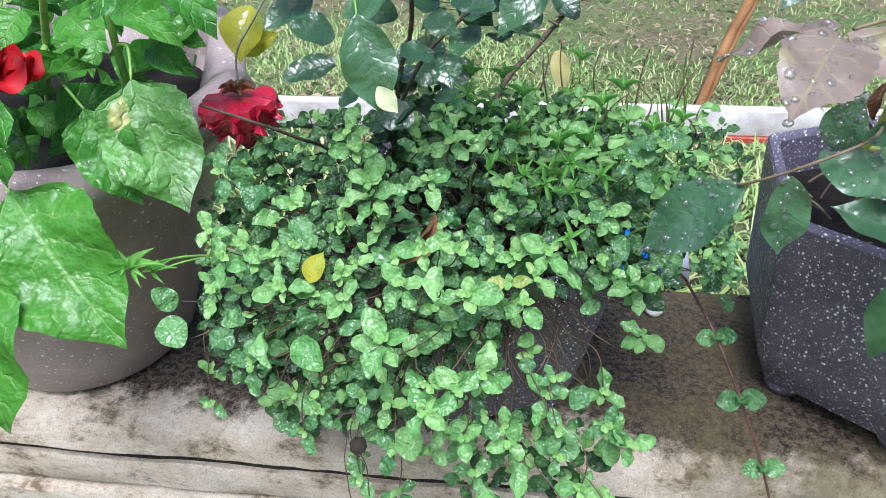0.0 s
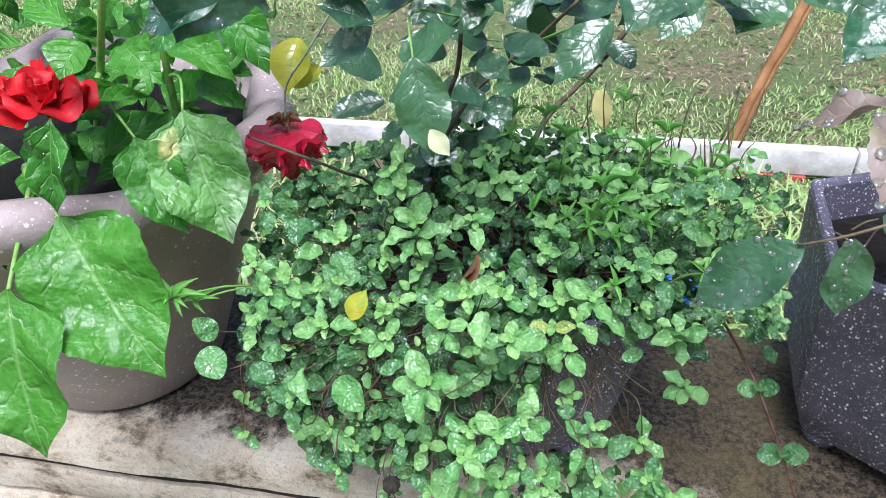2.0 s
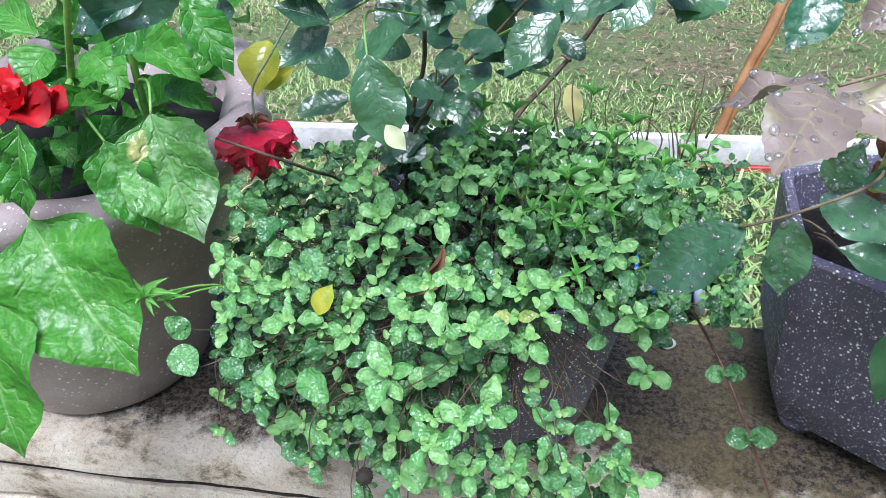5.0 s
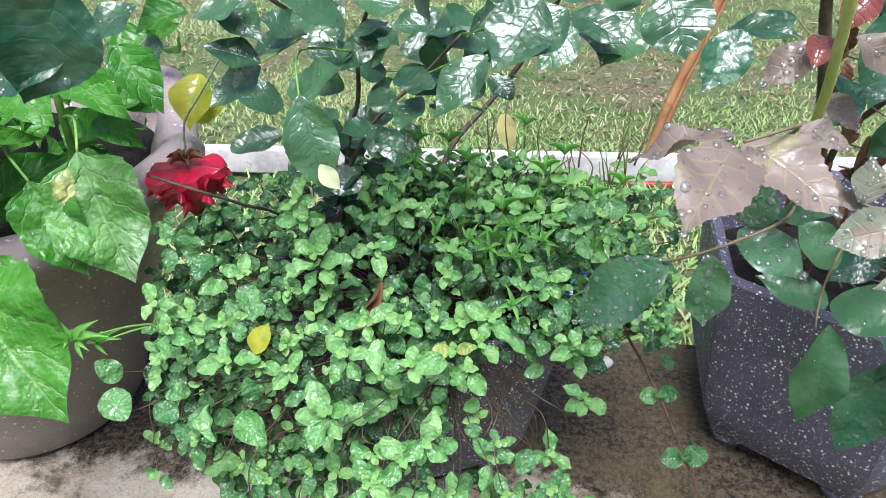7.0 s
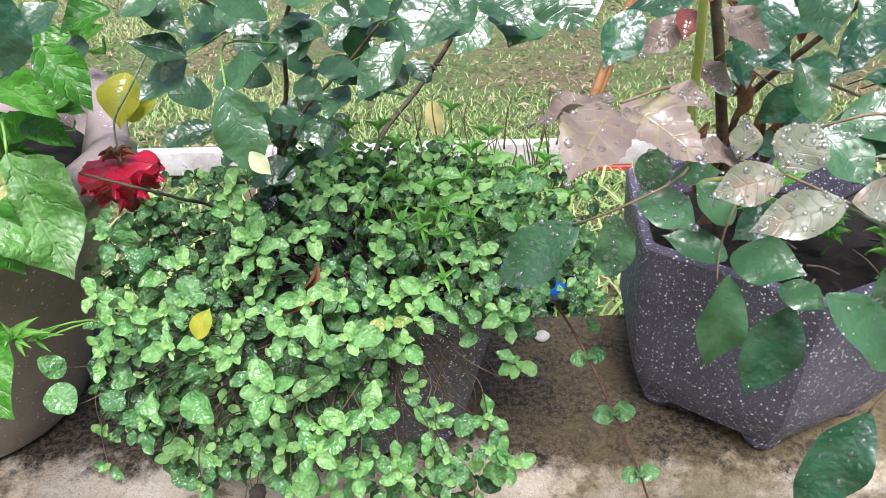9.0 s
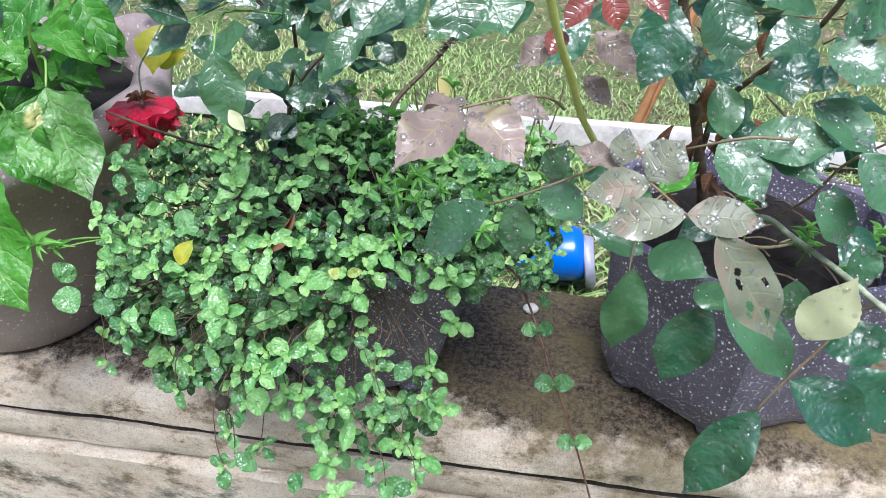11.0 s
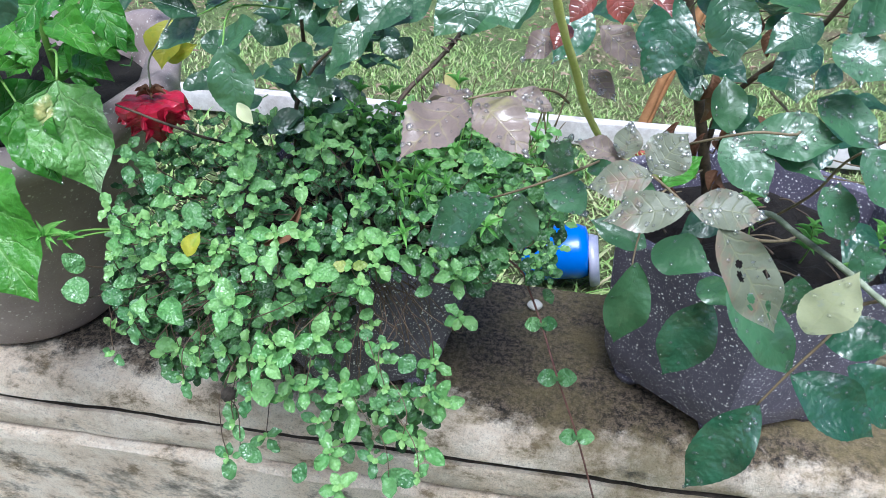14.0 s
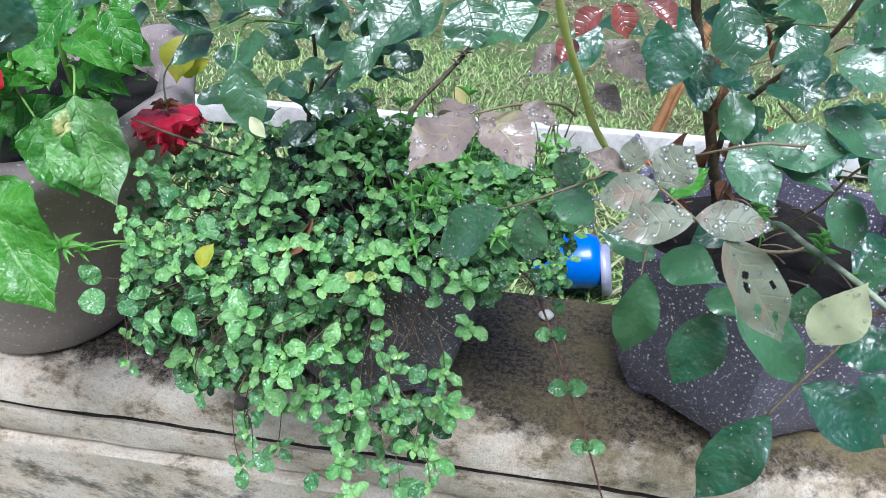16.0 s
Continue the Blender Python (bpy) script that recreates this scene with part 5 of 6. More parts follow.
def sprig(at, leaves, tone="fresh"):
    """The end of a mint shoot: leaves as angle:millimetres round its axis, and a small folded pair in the middle."""
    p = Vector(at)
    axis = (TOWARD + shake(r) * 0.30).normalized()
    shoots.append((p, axis))
    placed.append(p)
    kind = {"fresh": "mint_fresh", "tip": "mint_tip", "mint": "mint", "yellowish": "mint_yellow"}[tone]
    turn = 0.0
    for k, word in enumerate(leaves.split()):
        a, ln = (float(w) for w in word.split(":"))
        turn = a
        ln *= 0.001 * r.uniform(0.84, 0.98)
        d = (Vector((1, 0, 0)) * math.cos(radians(a)) + PLANE * math.sin(radians(a)) + TOWARD * r.uniform(-0.25, 0.22)).normalized()
        q = p + d * 0.0016 - axis * 0.0014 * k
        if ln < 0.0115 and kind != "mint":
            mint_leaf("mint_tip", q + axis * 0.003, q + axis * 0.004 + d * ln, ln * r.uniform(0.62, 0.74), axis, r.uniform(-14, 14))
        else:
            mint_leaf(kind, q, q + d * ln, ln * r.uniform(0.60, 0.74), axis + d * r.uniform(-0.45, 0.25), r.uniform(-20, 20))
    for k in (0, 1):
        a = radians(turn + 75 + 180 * k + r.uniform(-20, 20))
        d = (Vector((1, 0, 0)) * math.cos(a) + PLANE * math.sin(a) + TOWARD * 0.75).normalized()
        q = p + axis * 0.0022
        mint_leaf("mint_tip", q, q + d * r.uniform(0.0055, 0.0080), 0.0056, axis + d * -0.4, 0)


def single(base, tip, width, tone="fresh"):
    """One large leaf on its own stalk."""
    b0, t0 = Vector(base), Vector(tip)
    placed.append(b0.lerp(t0, 0.5))
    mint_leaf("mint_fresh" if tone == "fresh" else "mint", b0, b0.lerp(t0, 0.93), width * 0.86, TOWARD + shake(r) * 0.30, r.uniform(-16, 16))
    shoots.append((b0, (b0 - t0).normalized() * 0.5 + TOWARD * 0.5))


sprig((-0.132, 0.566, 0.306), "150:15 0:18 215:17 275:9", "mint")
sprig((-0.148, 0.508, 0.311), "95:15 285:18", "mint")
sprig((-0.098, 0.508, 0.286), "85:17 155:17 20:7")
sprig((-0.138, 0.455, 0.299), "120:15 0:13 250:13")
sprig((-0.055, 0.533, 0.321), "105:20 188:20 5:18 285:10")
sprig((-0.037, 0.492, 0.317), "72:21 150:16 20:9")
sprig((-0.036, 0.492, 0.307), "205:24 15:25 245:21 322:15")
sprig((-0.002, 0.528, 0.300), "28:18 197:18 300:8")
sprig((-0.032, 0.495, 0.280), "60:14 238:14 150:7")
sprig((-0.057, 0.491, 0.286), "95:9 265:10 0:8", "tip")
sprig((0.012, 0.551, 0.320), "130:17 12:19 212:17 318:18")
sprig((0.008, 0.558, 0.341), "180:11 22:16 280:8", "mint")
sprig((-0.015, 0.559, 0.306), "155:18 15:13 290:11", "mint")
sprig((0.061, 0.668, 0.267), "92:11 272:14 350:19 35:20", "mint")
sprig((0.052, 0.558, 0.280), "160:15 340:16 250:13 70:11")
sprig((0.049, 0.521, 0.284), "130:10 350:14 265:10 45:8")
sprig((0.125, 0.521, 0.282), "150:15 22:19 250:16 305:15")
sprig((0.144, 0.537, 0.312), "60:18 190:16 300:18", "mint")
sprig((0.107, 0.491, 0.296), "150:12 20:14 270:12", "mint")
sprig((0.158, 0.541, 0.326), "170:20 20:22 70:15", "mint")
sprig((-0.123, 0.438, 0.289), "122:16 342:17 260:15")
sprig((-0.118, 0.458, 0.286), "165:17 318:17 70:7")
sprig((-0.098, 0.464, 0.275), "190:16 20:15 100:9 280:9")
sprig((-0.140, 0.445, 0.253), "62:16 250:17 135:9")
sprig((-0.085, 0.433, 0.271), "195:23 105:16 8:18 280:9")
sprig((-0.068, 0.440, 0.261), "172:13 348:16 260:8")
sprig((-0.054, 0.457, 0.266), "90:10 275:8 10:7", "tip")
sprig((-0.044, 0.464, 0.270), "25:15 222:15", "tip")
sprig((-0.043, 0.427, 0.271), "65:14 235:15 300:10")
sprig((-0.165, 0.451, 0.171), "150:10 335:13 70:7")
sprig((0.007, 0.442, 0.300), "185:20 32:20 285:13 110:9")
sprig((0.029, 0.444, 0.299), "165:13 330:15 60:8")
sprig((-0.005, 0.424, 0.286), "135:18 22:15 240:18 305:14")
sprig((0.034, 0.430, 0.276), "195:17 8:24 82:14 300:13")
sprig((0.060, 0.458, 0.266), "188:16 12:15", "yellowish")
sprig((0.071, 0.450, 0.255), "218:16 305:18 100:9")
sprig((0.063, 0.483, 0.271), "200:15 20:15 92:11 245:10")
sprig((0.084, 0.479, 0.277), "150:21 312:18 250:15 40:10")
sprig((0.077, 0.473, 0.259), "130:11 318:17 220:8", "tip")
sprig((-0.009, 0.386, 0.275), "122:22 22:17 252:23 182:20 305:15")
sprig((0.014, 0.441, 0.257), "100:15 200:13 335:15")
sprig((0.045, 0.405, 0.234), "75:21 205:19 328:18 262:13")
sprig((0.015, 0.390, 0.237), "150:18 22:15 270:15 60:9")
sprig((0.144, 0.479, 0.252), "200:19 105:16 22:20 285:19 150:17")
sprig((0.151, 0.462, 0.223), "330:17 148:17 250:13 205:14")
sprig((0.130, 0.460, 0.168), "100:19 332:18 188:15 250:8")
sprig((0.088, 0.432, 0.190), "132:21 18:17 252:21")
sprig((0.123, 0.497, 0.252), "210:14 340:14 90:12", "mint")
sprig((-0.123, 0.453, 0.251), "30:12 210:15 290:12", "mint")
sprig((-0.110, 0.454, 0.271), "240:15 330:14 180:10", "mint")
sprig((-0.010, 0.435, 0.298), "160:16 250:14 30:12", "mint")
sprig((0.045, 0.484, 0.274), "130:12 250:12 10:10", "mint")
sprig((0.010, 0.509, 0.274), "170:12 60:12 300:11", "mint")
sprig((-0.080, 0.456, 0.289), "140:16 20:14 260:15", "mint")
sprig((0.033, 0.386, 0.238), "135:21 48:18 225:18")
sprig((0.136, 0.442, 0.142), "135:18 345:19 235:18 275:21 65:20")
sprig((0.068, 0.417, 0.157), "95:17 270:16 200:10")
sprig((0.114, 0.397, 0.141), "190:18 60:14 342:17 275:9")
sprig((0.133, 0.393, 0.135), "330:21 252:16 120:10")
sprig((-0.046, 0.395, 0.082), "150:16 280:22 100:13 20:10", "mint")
sprig((-0.047, 0.418, 0.101), "120:19 302:18 200:12", "mint")
sprig((0.055, 0.381, 0.129), "120:19 240:19 12:15 302:17")
sprig((0.068, 0.361, 0.111), "45:20 200:18 282:18 130:14")
sprig((0.013, 0.376, 0.229), "120:16 328:18 250:17 30:12")
sprig((0.060, 0.416, 0.173), "92:14 200:17 340:15")
sprig((-0.013, 0.399, 0.207), "110:16 250:17 0:13")
sprig((0.024, 0.396, 0.193), "120:15 12:14 240:17")
sprig((-0.090, 0.429, 0.178), "178:23 322:24 95:9 240:10")
sprig((-0.160, 0.435, 0.153), "170:14 320:14", "mint")
sprig((-0.097, 0.392, 0.240), "150:16 280:20 30:12", "mint")
sprig((-0.081, 0.411, 0.158), "170:17 300:18 60:14", "mint")
sprig((0.092, 0.384, 0.122), "160:16 20:16 270:14", "mint")
sprig((0.013, 0.401, 0.165), "60:12 200:13 310:14")
sprig((0.105, 0.439, 0.146), "200:20 60:14 300:16", "mint")
sprig((0.030, 0.410, 0.164), "90:18 250:16 340:12", "mint")
sprig((0.097, 0.410, 0.156), "150:18 20:16 260:14", "mint")
sprig((-0.019, 0.418, 0.088), "30:16 210:16 320:18", "mint")
sprig((-0.012, 0.393, 0.169), "140:16 250:18 20:14", "mint")
sprig((-0.029, 0.397, 0.214), "150:14 270:16 30:13", "mint")
sprig((-0.072, 0.426, 0.166), "170:14 300:15 60:13", "mint")
sprig((0.042, 0.397, 0.147), "170:15 40:14 290:16", "mint")
sprig((0.132, 0.374, 0.121), "60:14 200:18", "mint")
single((-0.135, 0.522, 0.293), (-0.143, 0.523, 0.317), 0.023, "mint")
single((-0.121, 0.514, 0.300), (-0.126, 0.493, 0.289), 0.020, "mint")
single((-0.101, 0.507, 0.276), (-0.080, 0.493, 0.260), 0.022, "mint")
single((-0.109, 0.505, 0.279), (-0.125, 0.488, 0.282), 0.015)
single((-0.002, 0.526, 0.294), (0.005, 0.511, 0.284), 0.014)
single((-0.013, 0.525, 0.273), (-0.028, 0.512, 0.274), 0.014, "mint")
single((0.025, 0.555, 0.317), (0.043, 0.553, 0.327), 0.011)
single((0.044, 0.583, 0.304), (0.044, 0.584, 0.323), 0.011, "mint")
single((0.054, 0.613, 0.292), (0.049, 0.599, 0.284), 0.013, "mint")
single((0.065, 0.541, 0.262), (0.076, 0.541, 0.276), 0.009)
single((0.030, 0.529, 0.257), (0.032, 0.534, 0.277), 0.016, "mint")
single((0.017, 0.529, 0.259), (0.013, 0.532, 0.277), 0.014, "mint")
single((0.134, 0.524, 0.263), (0.139, 0.504, 0.253), 0.015, "mint")
single((0.148, 0.591, 0.301), (0.141, 0.580, 0.294), 0.011, "mint")
single((-0.174, 0.448, 0.236), (-0.187, 0.445, 0.255), 0.019, "mint")
single((-0.176, 0.434, 0.238), (-0.159, 0.419, 0.224), 0.025, "mint")
single((-0.114, 0.428, 0.249), (-0.124, 0.413, 0.254), 0.014, "mint")
single((-0.129, 0.411, 0.251), (-0.112, 0.403, 0.244), 0.017, "mint")
single((-0.142, 0.456, 0.236), (-0.127, 0.447, 0.230), 0.017, "mint")
single((-0.066, 0.426, 0.246), (-0.074, 0.427, 0.263), 0.016, "mint")
single((-0.063, 0.388, 0.270), (-0.043, 0.373, 0.259), 0.020)
single((-0.094, 0.412, 0.252), (-0.084, 0.391, 0.239), 0.015)
single((-0.102, 0.411, 0.246), (-0.100, 0.390, 0.238), 0.016, "mint")
single((-0.045, 0.414, 0.253), (-0.029, 0.418, 0.261), 0.011, "mint")
single((-0.036, 0.435, 0.241), (-0.034, 0.441, 0.258), 0.015, "mint")
single((0.021, 0.410, 0.313), (0.022, 0.390, 0.302), 0.015)
single((0.090, 0.498, 0.251), (0.110, 0.481, 0.244), 0.014)
single((0.009, 0.422, 0.232), (0.006, 0.427, 0.249), 0.013, "mint")
single((-0.004, 0.453, 0.231), (0.021, 0.443, 0.227), 0.011, "mint")
single((0.029, 0.441, 0.239), (0.045, 0.445, 0.252), 0.012, "mint")
single((-0.007, 0.409, 0.175), (0.002, 0.387, 0.164), 0.023)
single((0.072, 0.404, 0.153), (0.071, 0.379, 0.144), 0.015)
single((-0.040, 0.408, 0.084), (-0.015, 0.398, 0.078), 0.018, "mint")
single((0.032, 0.357, 0.115), (0.039, 0.368, 0.130), 0.015, "mint")
single((0.099, 0.380, 0.102), (0.127, 0.386, 0.111), 0.018, "mint")
single((0.106, 0.378, 0.111), (0.112, 0.359, 0.108), 0.016, "mint")
sprig((0.022, 0.446, 0.237), "60:15 240:15 330:13 150:12", "mint")
sprig((0.093, 0.434, 0.205), "200:12 20:12 120:11 290:11", "mint")
sprig((0.060, 0.473, 0.232), "170:14 300:15 30:13", "fresh")
sprig((0.048, 0.413, 0.186), "130:16 300:18 220:12", "mint")
sprig((0.065, 0.398, 0.181), "60:14 200:15 310:14", "fresh")
sprig((0.097, 0.413, 0.177), "110:16 250:15 350:13", "mint")
sprig((0.130, 0.422, 0.174), "70:16 200:16 320:15", "mint")
sprig((0.146, 0.415, 0.167), "20:16 140:15 260:15", "fresh")
sprig((0.036, 0.392, 0.188), "40:15 160:14 280:16", "fresh")
sprig((0.076, 0.457, 0.205), "30:9 200:9", "tip")
single((0.010, 0.439, 0.237), (0.013, 0.432, 0.226), 0.016, "fresh")
single((0.074, 0.447, 0.211), (0.074, 0.440, 0.202), 0.014, "mint")
single((0.056, 0.437, 0.206), (0.059, 0.429, 0.196), 0.016, "fresh")
single((0.115, 0.441, 0.193), (0.105, 0.428, 0.182), 0.018, "mint")
single((0.123, 0.484, 0.232), (0.108, 0.477, 0.228), 0.012, "mint")
single((0.077, 0.458, 0.222), (0.066, 0.451, 0.218), 0.012, "fresh")
single((-0.001, 0.433, 0.239), (0.000, 0.423, 0.226), 0.017, "fresh")
sprig((-0.149, 0.548, 0.294), "100:16 270:16 180:14", "mint")
sprig((-0.125, 0.510, 0.291), "20:16 150:16 280:14", "mint")
sprig((-0.166, 0.542, 0.305), "60:14 200:15 310:13", "mint")
sprig((-0.116, 0.589, 0.286), "70:14 190:14 300:14", "mint")
sprig((-0.059, 0.538, 0.333), "80:18 200:14 300:18 10:13", "fresh")
sprig((-0.172, 0.554, 0.266), "50:14 170:14 290:14", "mint")
sprig((-0.137, 0.592, 0.267), "50:14 170:14 290:14", "mint")
sprig((-0.151, 0.582, 0.265), "90:14 210:14 330:14", "mint")
sprig((0.210, 0.552, 0.241), "60:15 180:15 300:15", "mint")
sprig((0.219, 0.544, 0.233), "60:15 180:15 300:15", "mint")
sprig((0.209, 0.540, 0.226), "60:15 180:15 300:15", "mint")

# the rest of the clump: shoots a little deeper between those at its surface
sprigs, tries = [], 0
while tries < 12000 and len(sprigs) < 235:
    tries += 1
    v = r.random()
    y, z, x0, x1 = roll(v)
    x = x0 + (x1 - x0) * r.random()
    if r.random() > (x1 - x0) / 0.42:
        continue
    if bare_patch(x, y, z):
        continue
    q, out = skin(v, x)
    if v > 0.5:
        hole = noise.noise((x * 17 + 1.3, y * 17 + 4.1, z * 17))
        if hole < -0.18:
            continue
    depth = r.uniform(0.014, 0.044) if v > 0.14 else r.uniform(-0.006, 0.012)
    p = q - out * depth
    if any((q - s[3]).length < 0.0165 for s in sprigs) or any((p - s).length < 0.0135 for s in placed):
        continue
    axis = (out * 0.30 + Vector((0, -0.45, 0.75)) + shake(r) * 0.34).normalized()
    sprigs.append((p, axis, v, q))
for k in range(46):
    x, y = r.uniform(0.135, 0.232), r.uniform(0.52, 0.66)
    p = Vector((x, y, r.uniform(0.205, 0.262) - 0.25 * max(0, x - 0.19)))
    sprigs.append((p, Vector((0.2, -0.4, 0.8)).normalized(), 0.5, p))
for k in range(34):
    p = Vector((r.uniform(-0.16, -0.02), r.uniform(0.43, 0.50), r.uniform(0.135, 0.215)))
    sprigs.append((p, Vector((-0.1, -0.5, 0.7)).normalized(), 0.65, p))
for k in range(48):
    x, y = r.uniform(-0.05, 0.15), r.uniform(0.64, 0.75)
    p = Vector((x, y, crest(x, y) - r.uniform(0.004, 0.05)))
    sprigs.append((p, Vector((0, -0.4, 0.85)).normalized(), 0.05, p))
leaf_jobs = []
for p, axis, v, _ in sprigs:
    big = r.choice((0.58, 0.70, 0.80, 0.90, 1.0))
    side = axis.orthogonal().normalized()
    side = Matrix.Rotation(r.uniform(0, 6.28), 3, axis) @ side
    reach = r.choice((3, 3, 4, 4, 5))
    bend = shake(r) * 0.25 + Vector((0, -0.15, -0.2 if v > 0.6 else 0.0))
    for node, (back, length, tilt) in enumerate(((0.0, 0.0068, 1.0), (0.0020, 0.0125, 0.36), (0.006, 0.0195, 0.08), (0.024, 0.0195, -0.05), (0.044, 0.018, -0.15))[:reach]):
        s = Matrix.Rotation(1.5708 * node + r.uniform(-0.25, 0.25), 3, axis) @ side
        up = (axis + bend * node * 0.3).normalized()
        for sign in (1, -1):
            if node > 2 and r.random() < 0.2:
                continue
            d = (s * sign + axis * (tilt + r.uniform(-1, 1) * (0.08 if node < 3 else 0.25)) + shake(r) * (0.05 if node < 3 else 0.2)).normalized()
            q = p - axis * back * big + d * (0.002 + 0.0012 * node)
            ln = length * big * r.uniform(0.82, 1.18)
            leaf_jobs.append((leaf_frame(q, q + d * ln * 0.92, ln * r.uniform(0.56, 0.70) / 0.82, up, r.uniform(-1, 1) * (10 if node < 3 else 28)), r.randrange(3), p, (node < 2 or v == 0.05) and r.random() < 0.5))
# older single leaves deep inside the clump, its inner shade in their colour
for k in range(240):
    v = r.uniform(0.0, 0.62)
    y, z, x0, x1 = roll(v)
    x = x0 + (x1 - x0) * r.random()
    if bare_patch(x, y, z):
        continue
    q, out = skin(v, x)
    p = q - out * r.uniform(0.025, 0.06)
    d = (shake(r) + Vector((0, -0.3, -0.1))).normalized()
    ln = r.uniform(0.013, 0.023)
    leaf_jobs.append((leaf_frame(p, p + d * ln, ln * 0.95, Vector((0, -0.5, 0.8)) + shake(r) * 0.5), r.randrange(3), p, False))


def joined(name, jobs, meshes, material, parent, label):
    """Many leaves in one mesh, each an island of its own with the shared leaf's UV."""
    vs, fs, us, base = [], [], [], 0
    data = []
    for me in meshes:
        co = np.empty(len(me.vertices) * 3)
        me.vertices.foreach_get("co", co)
        uv = np.empty(len(me.loops) * 2)
        me.uv_layers[0].data.foreach_get("uv", uv)
        data.append((np.c_[co.reshape(-1, 3), np.ones(len(me.vertices))], [tuple(q.vertices) for q in me.polygons], uv))
    for m, k, *_ in jobs:
        co, polys, uv = data[k]
        vs.append((co @ np.array(m).T)[:, :3])
        fs += [tuple(i + base for i in q) for q in polys]
        us.append(uv)
        base += len(co)
    me = bpy.data.meshes.new(name)
    me.from_pydata(np.concatenate(vs).tolist(), [], fs)
    me.uv_layers.new(name="UVMap").data.foreach_set("uv", np.concatenate(us))
    me.materials.append(material)
    me.polygons.foreach_set("use_smooth", [True] * len(me.polygons))
    ob = under(parent, new(name, me), None, label)
    return tagged(ob, kind="stuff")


for k in range(150):
    x, y = r.uniform(-0.02, 0.215), r.uniform(0.60, 0.76)
    p = Vector((x, y, crest(x, y) - r.uniform(0.0, 0.05)))
    a = r.uniform(0, 6.28)
    d = Vector((math.cos(a), 0.6 * math.sin(a) - 0.25, r.uniform(-0.2, 0.5))).normalized()
    ln = r.uniform(0.009, 0.019)
    leaf_jobs.append((leaf_frame(p, p + d * ln, ln * r.uniform(0.55, 0.95), Vector((0, -0.4, 0.9)) + shake(r) * 0.4), r.randrange(3), p, True))
leaf_jobs = [j for j in leaf_jobs if not (j[2].x > 0.175 and j[2].z < 0.215) and not (j[2].x > -0.02 and j[2].y > 0.62 and j[2].z > crest(j[2].x, j[2].y) + 0.002)]
joined("older_leaves", [j for j in leaf_jobs if not j[3]], LEAVES["mint"], M_MINT_MASS, mint, "crinkled older mint leaves in pairs, darkened as shade within the clump")
joined("young_leaves", [j for j in leaf_jobs if j[3]], LEAVES["mint_tip"], M_MINT_TIP_MASS, mint, "pale young mint leaves at the shoot tips")
bm = bmesh.new()
for k, (p, axis) in enumerate(shoots + [(s[0], s[1]) for s in sprigs[::2]]):
    x, y = 0.015 + (p.x - 0.015) * 0.5, 0.655 + (p.y - 0.655) * 0.45
    q = Vector((x, y, 0.19 + r.uniform(0, 0.02)))
    hang = p.z < 0.20
    if hang and k % 3 and p.x > 0.03:
        continue
    mid = q.lerp(p, r.uniform(0.35, 0.7)) + Vector((r.uniform(-0.03, 0.03), r.uniform(-0.025, 0.005), r.uniform(0.0, 0.04) if hang else 0.0))
    near = p - axis * 0.03 if not hang else p + Vector((r.uniform(-0.008, 0.008), 0.012, 0.03))
    tube([q, mid, near, p], 0.0005, 0.0005, 4, 0, k, bm)
tagged(part("stem_tangle", bm, M_RUNNER, mint, "thin reddish trailing stems"), kind="stuff")
bm = bmesh.new()
for k in range(38):
    a = r.uniform(-1.7, -0.9) if k > 18 else r.uniform(-1.5, -0.75)
    q = Vector((0.015 + 0.15 * math.cos(a), 0.655 + 0.15 * math.sin(a), 0.205))
    e = q + Vector((r.uniform(-0.06, 0.06), r.uniform(-0.045, -0.005), r.uniform(-0.09, 0.01)))
    tube([q, q.lerp(e, 0.5) + Vector((r.uniform(-0.02, 0.02), -0.012, 0.012)), e], 0.0005, 0.0004, 4, 0, k, bm)
tagged(part("runner_tangle", bm, M_RUNNER, mint, "bare dry runners hanging over the rim"), kind="stuff")
add_leaf(mint, "yellow", (-0.069, 0.439, 0.272), (-0.061, 0.453, 0.288), 0.0150, 0, TOWARD)
add_leaf(mint, "brown", (-0.022, 0.480, 0.262), (0.004, 0.507, 0.286), 0.010, 40)

# white grit washed onto the planter's rim and the ledge below
bm = bmesh.new()
for k in range(130):
    a = r.uniform(-1.75, -0.55)
    rad = r.uniform(0.135, 0.152)
    at = Vector((0.015 + rad * math.cos(a), 0.655 + rad * math.sin(a), 0.207 if rad > 0.146 else 0.184 + r.uniform(0, 0.004)))
    bmesh.ops.create_icosphere(bm, subdivisions=1, radius=r.choice((0.0005, 0.0007, 0.0011)), matrix=Matrix.Translation(at))
tagged(part("grit", bm, M_PEBBLE, mint_pot, "white grit scattered on the soil"), kind="stuff")

# a long runner of mint that trails over the wall
runner = thing("mint_runner", (0.203, 0.56, 0.16), "single red-stemmed mint runner trailing over the wall with small leaf pairs", "mint runner")
RUN = [(0.193, 0.580, 0.192), (0.203, 0.560, 0.188), (0.220, 0.530, 0.168), (0.240, 0.500, 0.131), (0.266, 0.485, 0.071), (0.294, 0.475, -0.011)]
part("stem", tube([(0.15, 0.60, 0.21)] + RUN, 0.0012, 0.0010, 6), M_STEM_DULL, runner)
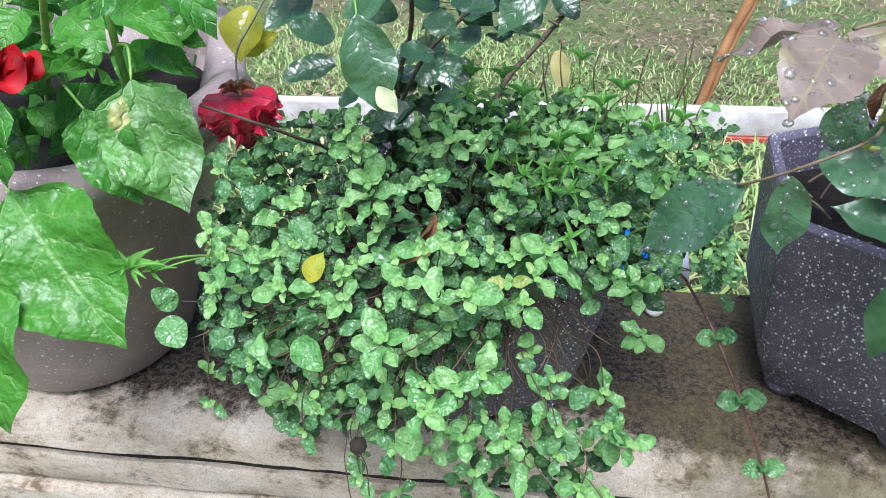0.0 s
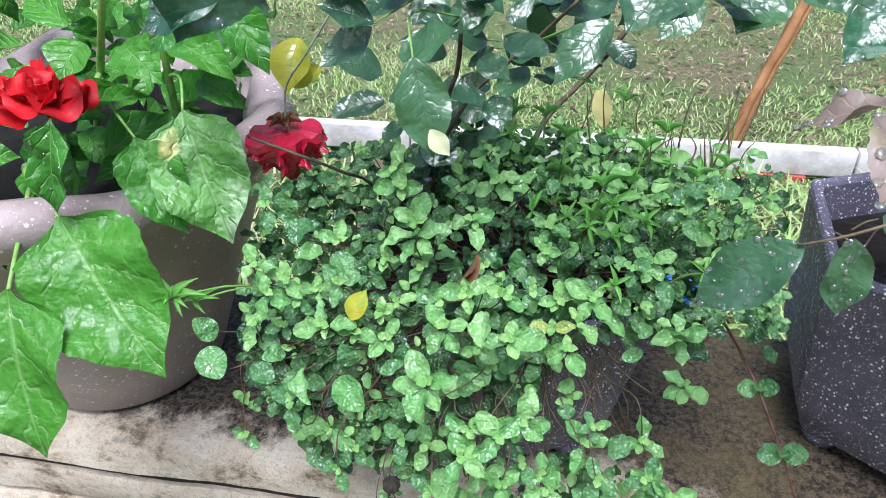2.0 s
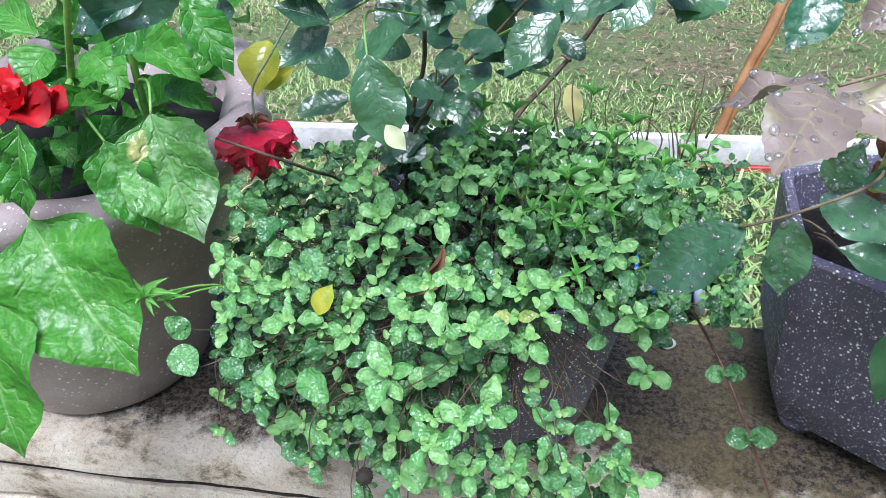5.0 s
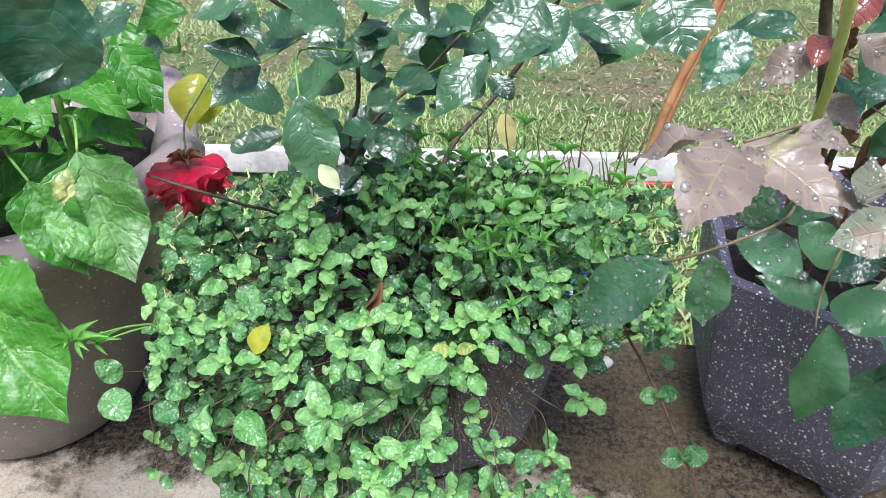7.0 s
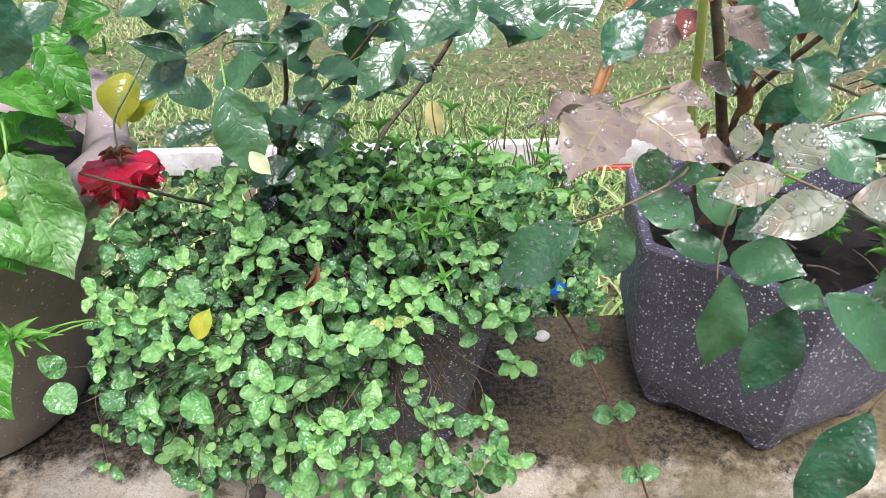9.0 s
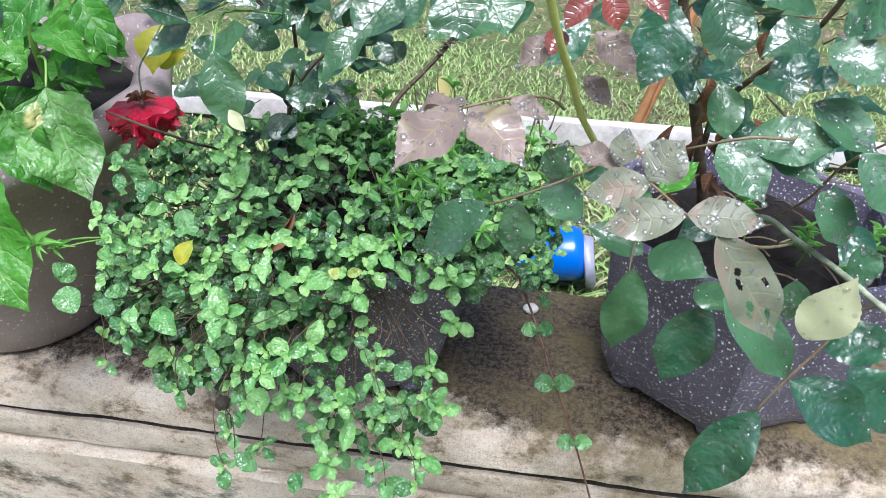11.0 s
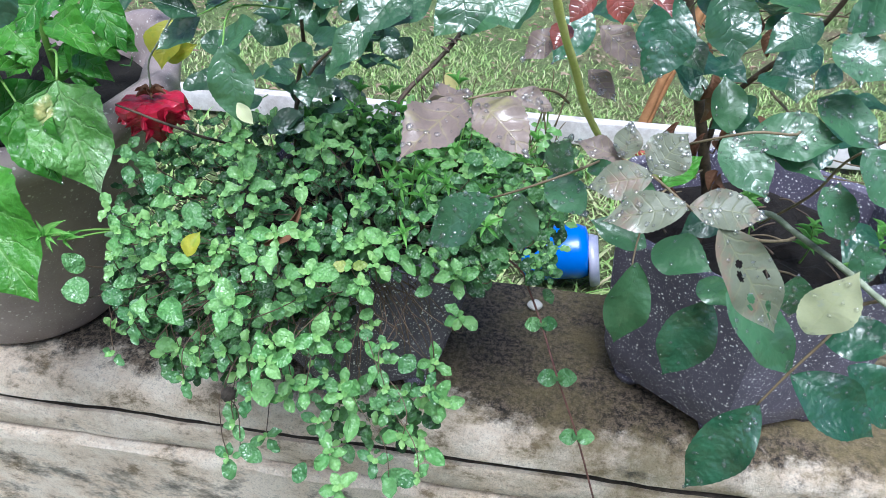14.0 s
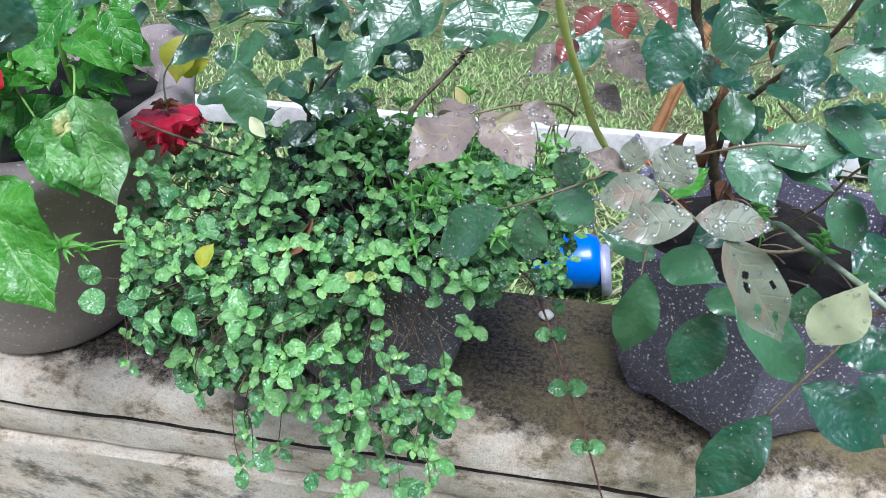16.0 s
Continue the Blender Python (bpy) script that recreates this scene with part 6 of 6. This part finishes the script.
for k, size in ((2, 0.0150), (3, 0.0180), (4, 0.0165)):
    q = Vector(RUN[k])
    for sx, up in ((-1, -0.15), (1, 0.25)):
        e = q + Vector((sx * size, -0.004, up * size))
        under(runner, new("leaf", LEAVES["mint"][k % 3]), leaf_frame(q, e, size * 1.15, (0, -0.6, 0.8), 10 * sx))
    for sx in (-0.4, 0.5):
        e = q + Vector((sx * 0.010, -0.008, 0.004))
        under(runner, new("leaf", LEAVES["mint"][0]), leaf_frame(q, e, 0.009, (0, -0.6, 0.8), 0))


# ---- weeds in the mint planter ----
def weed_plant(at, height, lean, whorls, seed, label, scale=0.024):
    r = random.Random(seed)
    w = thing("weed", at, label, "weed", "weeds in the planters")
    top = Vector(at) + Vector(lean) + Vector((0, 0, height))
    base = Vector(at)
    part("stem", tube([base, base.lerp(top, 0.5) + Vector((0.003, -0.002, 0)), top], 0.0013, 0.0007, 5), M_STEM_GREEN, w)
    for k in range(whorls):
        t = 0.45 + 0.55 * k / max(1, whorls - 1)
        q = base.lerp(top, t)
        size = scale * (1.15 - 0.5 * t)
        for j in range(4):
            a = j * 1.5708 + k * 0.75 + r.uniform(-0.2, 0.2)
            d = Vector((math.cos(a), math.sin(a), 0.35 + 0.5 * (t - 0.4))).normalized()
            under(w, new("leaf", LEAVES["weed"][0]), leaf_frame(q, q + d * size * r.uniform(0.85, 1.2), size * 0.22, (0, 0, 1), r.uniform(-15, 15)))
    return w


for k, (x, y, z) in enumerate(((0.090, 0.585, 0.285), (0.014, 0.68, 0.30), (0.198, 0.68, 0.262), (0.06, 0.66, 0.29), (0.165, 0.63, 0.275), (0.125, 0.655, 0.285), (0.04, 0.70, 0.290), (0.215, 0.655, 0.235), (0.145, 0.69, 0.285), (0.11, 0.72, 0.30))):
    weed_plant((x * 0.75, y * 0.6 + 0.26, 0.185), z - 0.168, (x * 0.25, y * 0.4 - 0.26, 0), 3, 60 + k, "narrow-leaved green weed among the mint", 0.026)
r = random.Random(91)
for k in range(3):
    x, y = r.uniform(-0.06, 0.15), r.uniform(0.66, 0.735)
    weed_plant((x * 0.85, y * 0.7 + 0.19, 0.185), crest(x, y) - 0.205 + r.uniform(-0.015, 0.006), (x * 0.15, y * 0.3 - 0.19, 0), 4, 200 + k, "tall narrow-leaved weed at the back of the mint", 0.025)


def star(at, leaves, label):
    """A weed shoot seen end on: narrow leaves as angle:millimetres round its tip, on a thin stem."""
    rr = random.Random(int(abs(at[0]) * 9000))
    p = Vector(at)
    root = Vector((0.015 + (p.x - 0.015) * 0.7, max(0.56, p.y + 0.04), 0.19))
    w = thing("weed", root, label, "weed", "weeds in the planters")
    part("stem", tube([root, root.lerp(p, 0.6) + Vector((0, 0, 0.012)), p], 0.0012, 0.0008, 5), M_STEM_GREEN, w)
    words = leaves.split()
    for k, word in enumerate(words + words[::2]):
        a, ln = (float(v) for v in word.split(":"))
        if k >= len(words):
            a, ln = a + 40, ln * 0.45
        d = (Vector((1, 0, 0)) * math.cos(radians(a)) + PLANE * math.sin(radians(a)) + TOWARD * (rr.uniform(-0.15, 0.35) if k < len(words) else 0.9)).normalized()
        q = p + TOWARD * (0.001 if k < len(words) else 0.003)
        under(w, new("leaf", LEAVES["weed"][0]), leaf_frame(q, q + d * ln * 0.001, max(0.0035, ln * 0.00021), TOWARD - d * 0.2, rr.uniform(-15, 15)))


star((0.099, 0.583, 0.288), "35:21 330:20 135:16 250:20 285:14 175:12", "bright narrow-leaved weed star among the mint")
star((0.081, 0.565, 0.279), "100:16 285:18 200:11 20:11 320:9", "bright narrow-leaved weed star among the mint")
star((0.159, 0.555, 0.288), "150:19 205:20 45:14 320:16 95:10", "bright narrow-leaved weed star among the mint")
star((0.098, 0.487, 0.283), "110:16 290:14 30:14 200:12", "bright narrow-leaved weed star among the mint")
star((-0.199, 0.451, 0.266), "38:24 8:25 205:21 300:15 130:17 330:14", "narrow-leaved weed star reaching out before the stoneware pot")
star((-0.191, 0.461, 0.257), "30:20 5:22 320:16 190:9 60:10", "narrow-leaved weed star reaching out before the stoneware pot")
star((0.032, 0.672, 0.291), "20:16 160:16 80:13 250:14 330:15", "bright narrow-leaved weed star among the mint")
star((0.163, 0.528, 0.271), "25:18 150:15 80:12 250:14 320:16", "bright narrow-leaved weed star among the mint")
star((0.012, 0.661, 0.307), "40:15 140:15 200:13 330:14", "bright narrow-leaved weed star among the mint")
star((0.099, 0.562, 0.273), "60:15 180:15 300:14 10:13", "bright narrow-leaved weed star among the mint")
star((0.038, 0.571, 0.285), "70:20 250:16 110:14 330:12", "bright narrow-leaved weed star among the mint")
star((0.064, 0.580, 0.277), "60:16 200:14 330:12 120:13", "bright narrow-leaved weed star among the mint")
star((0.121, 0.561, 0.289), "45:16 170:14 290:15 100:12 340:14", "bright narrow-leaved weed star among the mint")
star((0.150, 0.666, 0.283), "80:18 160:15 20:16 260:13", "bright narrow-leaved weed star among the mint")
r = random.Random(4)
for k in range(26):
    x, y = r.uniform(0.06, 0.22), r.uniform(0.66, 0.75)
    s = thing("seed_stalk", (x, y, 0.185), "thin dark upright grass seed stalk", "grass stalk", "seed stalks in the mint planter")
    h = r.uniform(0.085, 0.13)
    part("stalk", tube([(x, y, 0.183), (x + r.uniform(-0.006, 0.006), y, 0.185 + h * 0.5), (x + r.uniform(-0.016, 0.018), y - 0.004, 0.185 + h)], 0.0006, 0.0005, 5), M_STEM_GREEN, s)
    part("seed_head", tube([(x + 0.002, y - 0.002, 0.185 + h * 0.72), (x + r.uniform(-0.006, 0.01), y - 0.003, 0.185 + h), (x + r.uniform(-0.012, 0.018), y - 0.005, 0.185 + h * 1.18)], 0.0010, 0.0004, 5, 0.3, k), M_STEM_RED, s)

# ---- small things on the wall ----
bm = bmesh.new()
bmesh.ops.create_icosphere(bm, subdivisions=3, radius=1, matrix=pose(0.218, 0.752, 0.005, 8, 0, 20) @ Matrix.Diagonal((0.0105, 0.0085, 0.0055, 1)))
for v in bm.verts:
    v.co += Vector((1, 1, 1)) * 0.0008 * noise.noise(v.co * 160)
tagged(new("pebble", mesh_of("pebble", bm, M_PEBBLE)), "small white pebble lying on the stained cement", "pebble")
bm = bmesh.new()
bmesh.ops.create_icosphere(bm, subdivisions=3, radius=0.0062, matrix=Matrix.Translation((-0.043, 0.412, 0.147)))
for v in bm.verts:
    v.co += (v.co - Vector((-0.043, 0.412, 0.147))) * 0.35 * noise.noise(v.co * 500)
part("seed_head", bm, M_DARKBALL, mint, "dark dried seed head")

r = random.Random(15)
for k in range(5):
    a, q = r.uniform(-0.6, 1.8), r.uniform(0.02, 0.10)
    x, y = 0.437 + q * math.cos(a), 0.672 + q * math.sin(a)
    weed_plant((x, y, 0.17), r.uniform(0.03, 0.07), (r.uniform(-0.02, 0.02), r.uniform(-0.03, 0.0), 0), 4, 140 + k, "small green weed sprouting in the black planter")

r = random.Random(66)
for k in range(16):
    p = Vector((r.uniform(0.315, 0.385), r.uniform(0.595, 0.65), r.uniform(0.27, 0.44)))
    add_leaf(rose_b, "brown", p, p + Vector((r.uniform(-0.012, 0.012), r.uniform(-0.01, 0.0), -r.uniform(0.018, 0.035))), r.uniform(0.008, 0.014), r.uniform(-40, 40))
for k, (x, y, z) in enumerate(((0.352, 0.622, 0.325), (0.362, 0.615, 0.30), (0.345, 0.63, 0.315), (0.37, 0.63, 0.29))):
    add_leaf(rose_b, "brown", (x, y, z), (x + 0.012 * math.cos(k * 2.1), y - 0.012, z - 0.014), 0.010, 30 * k)
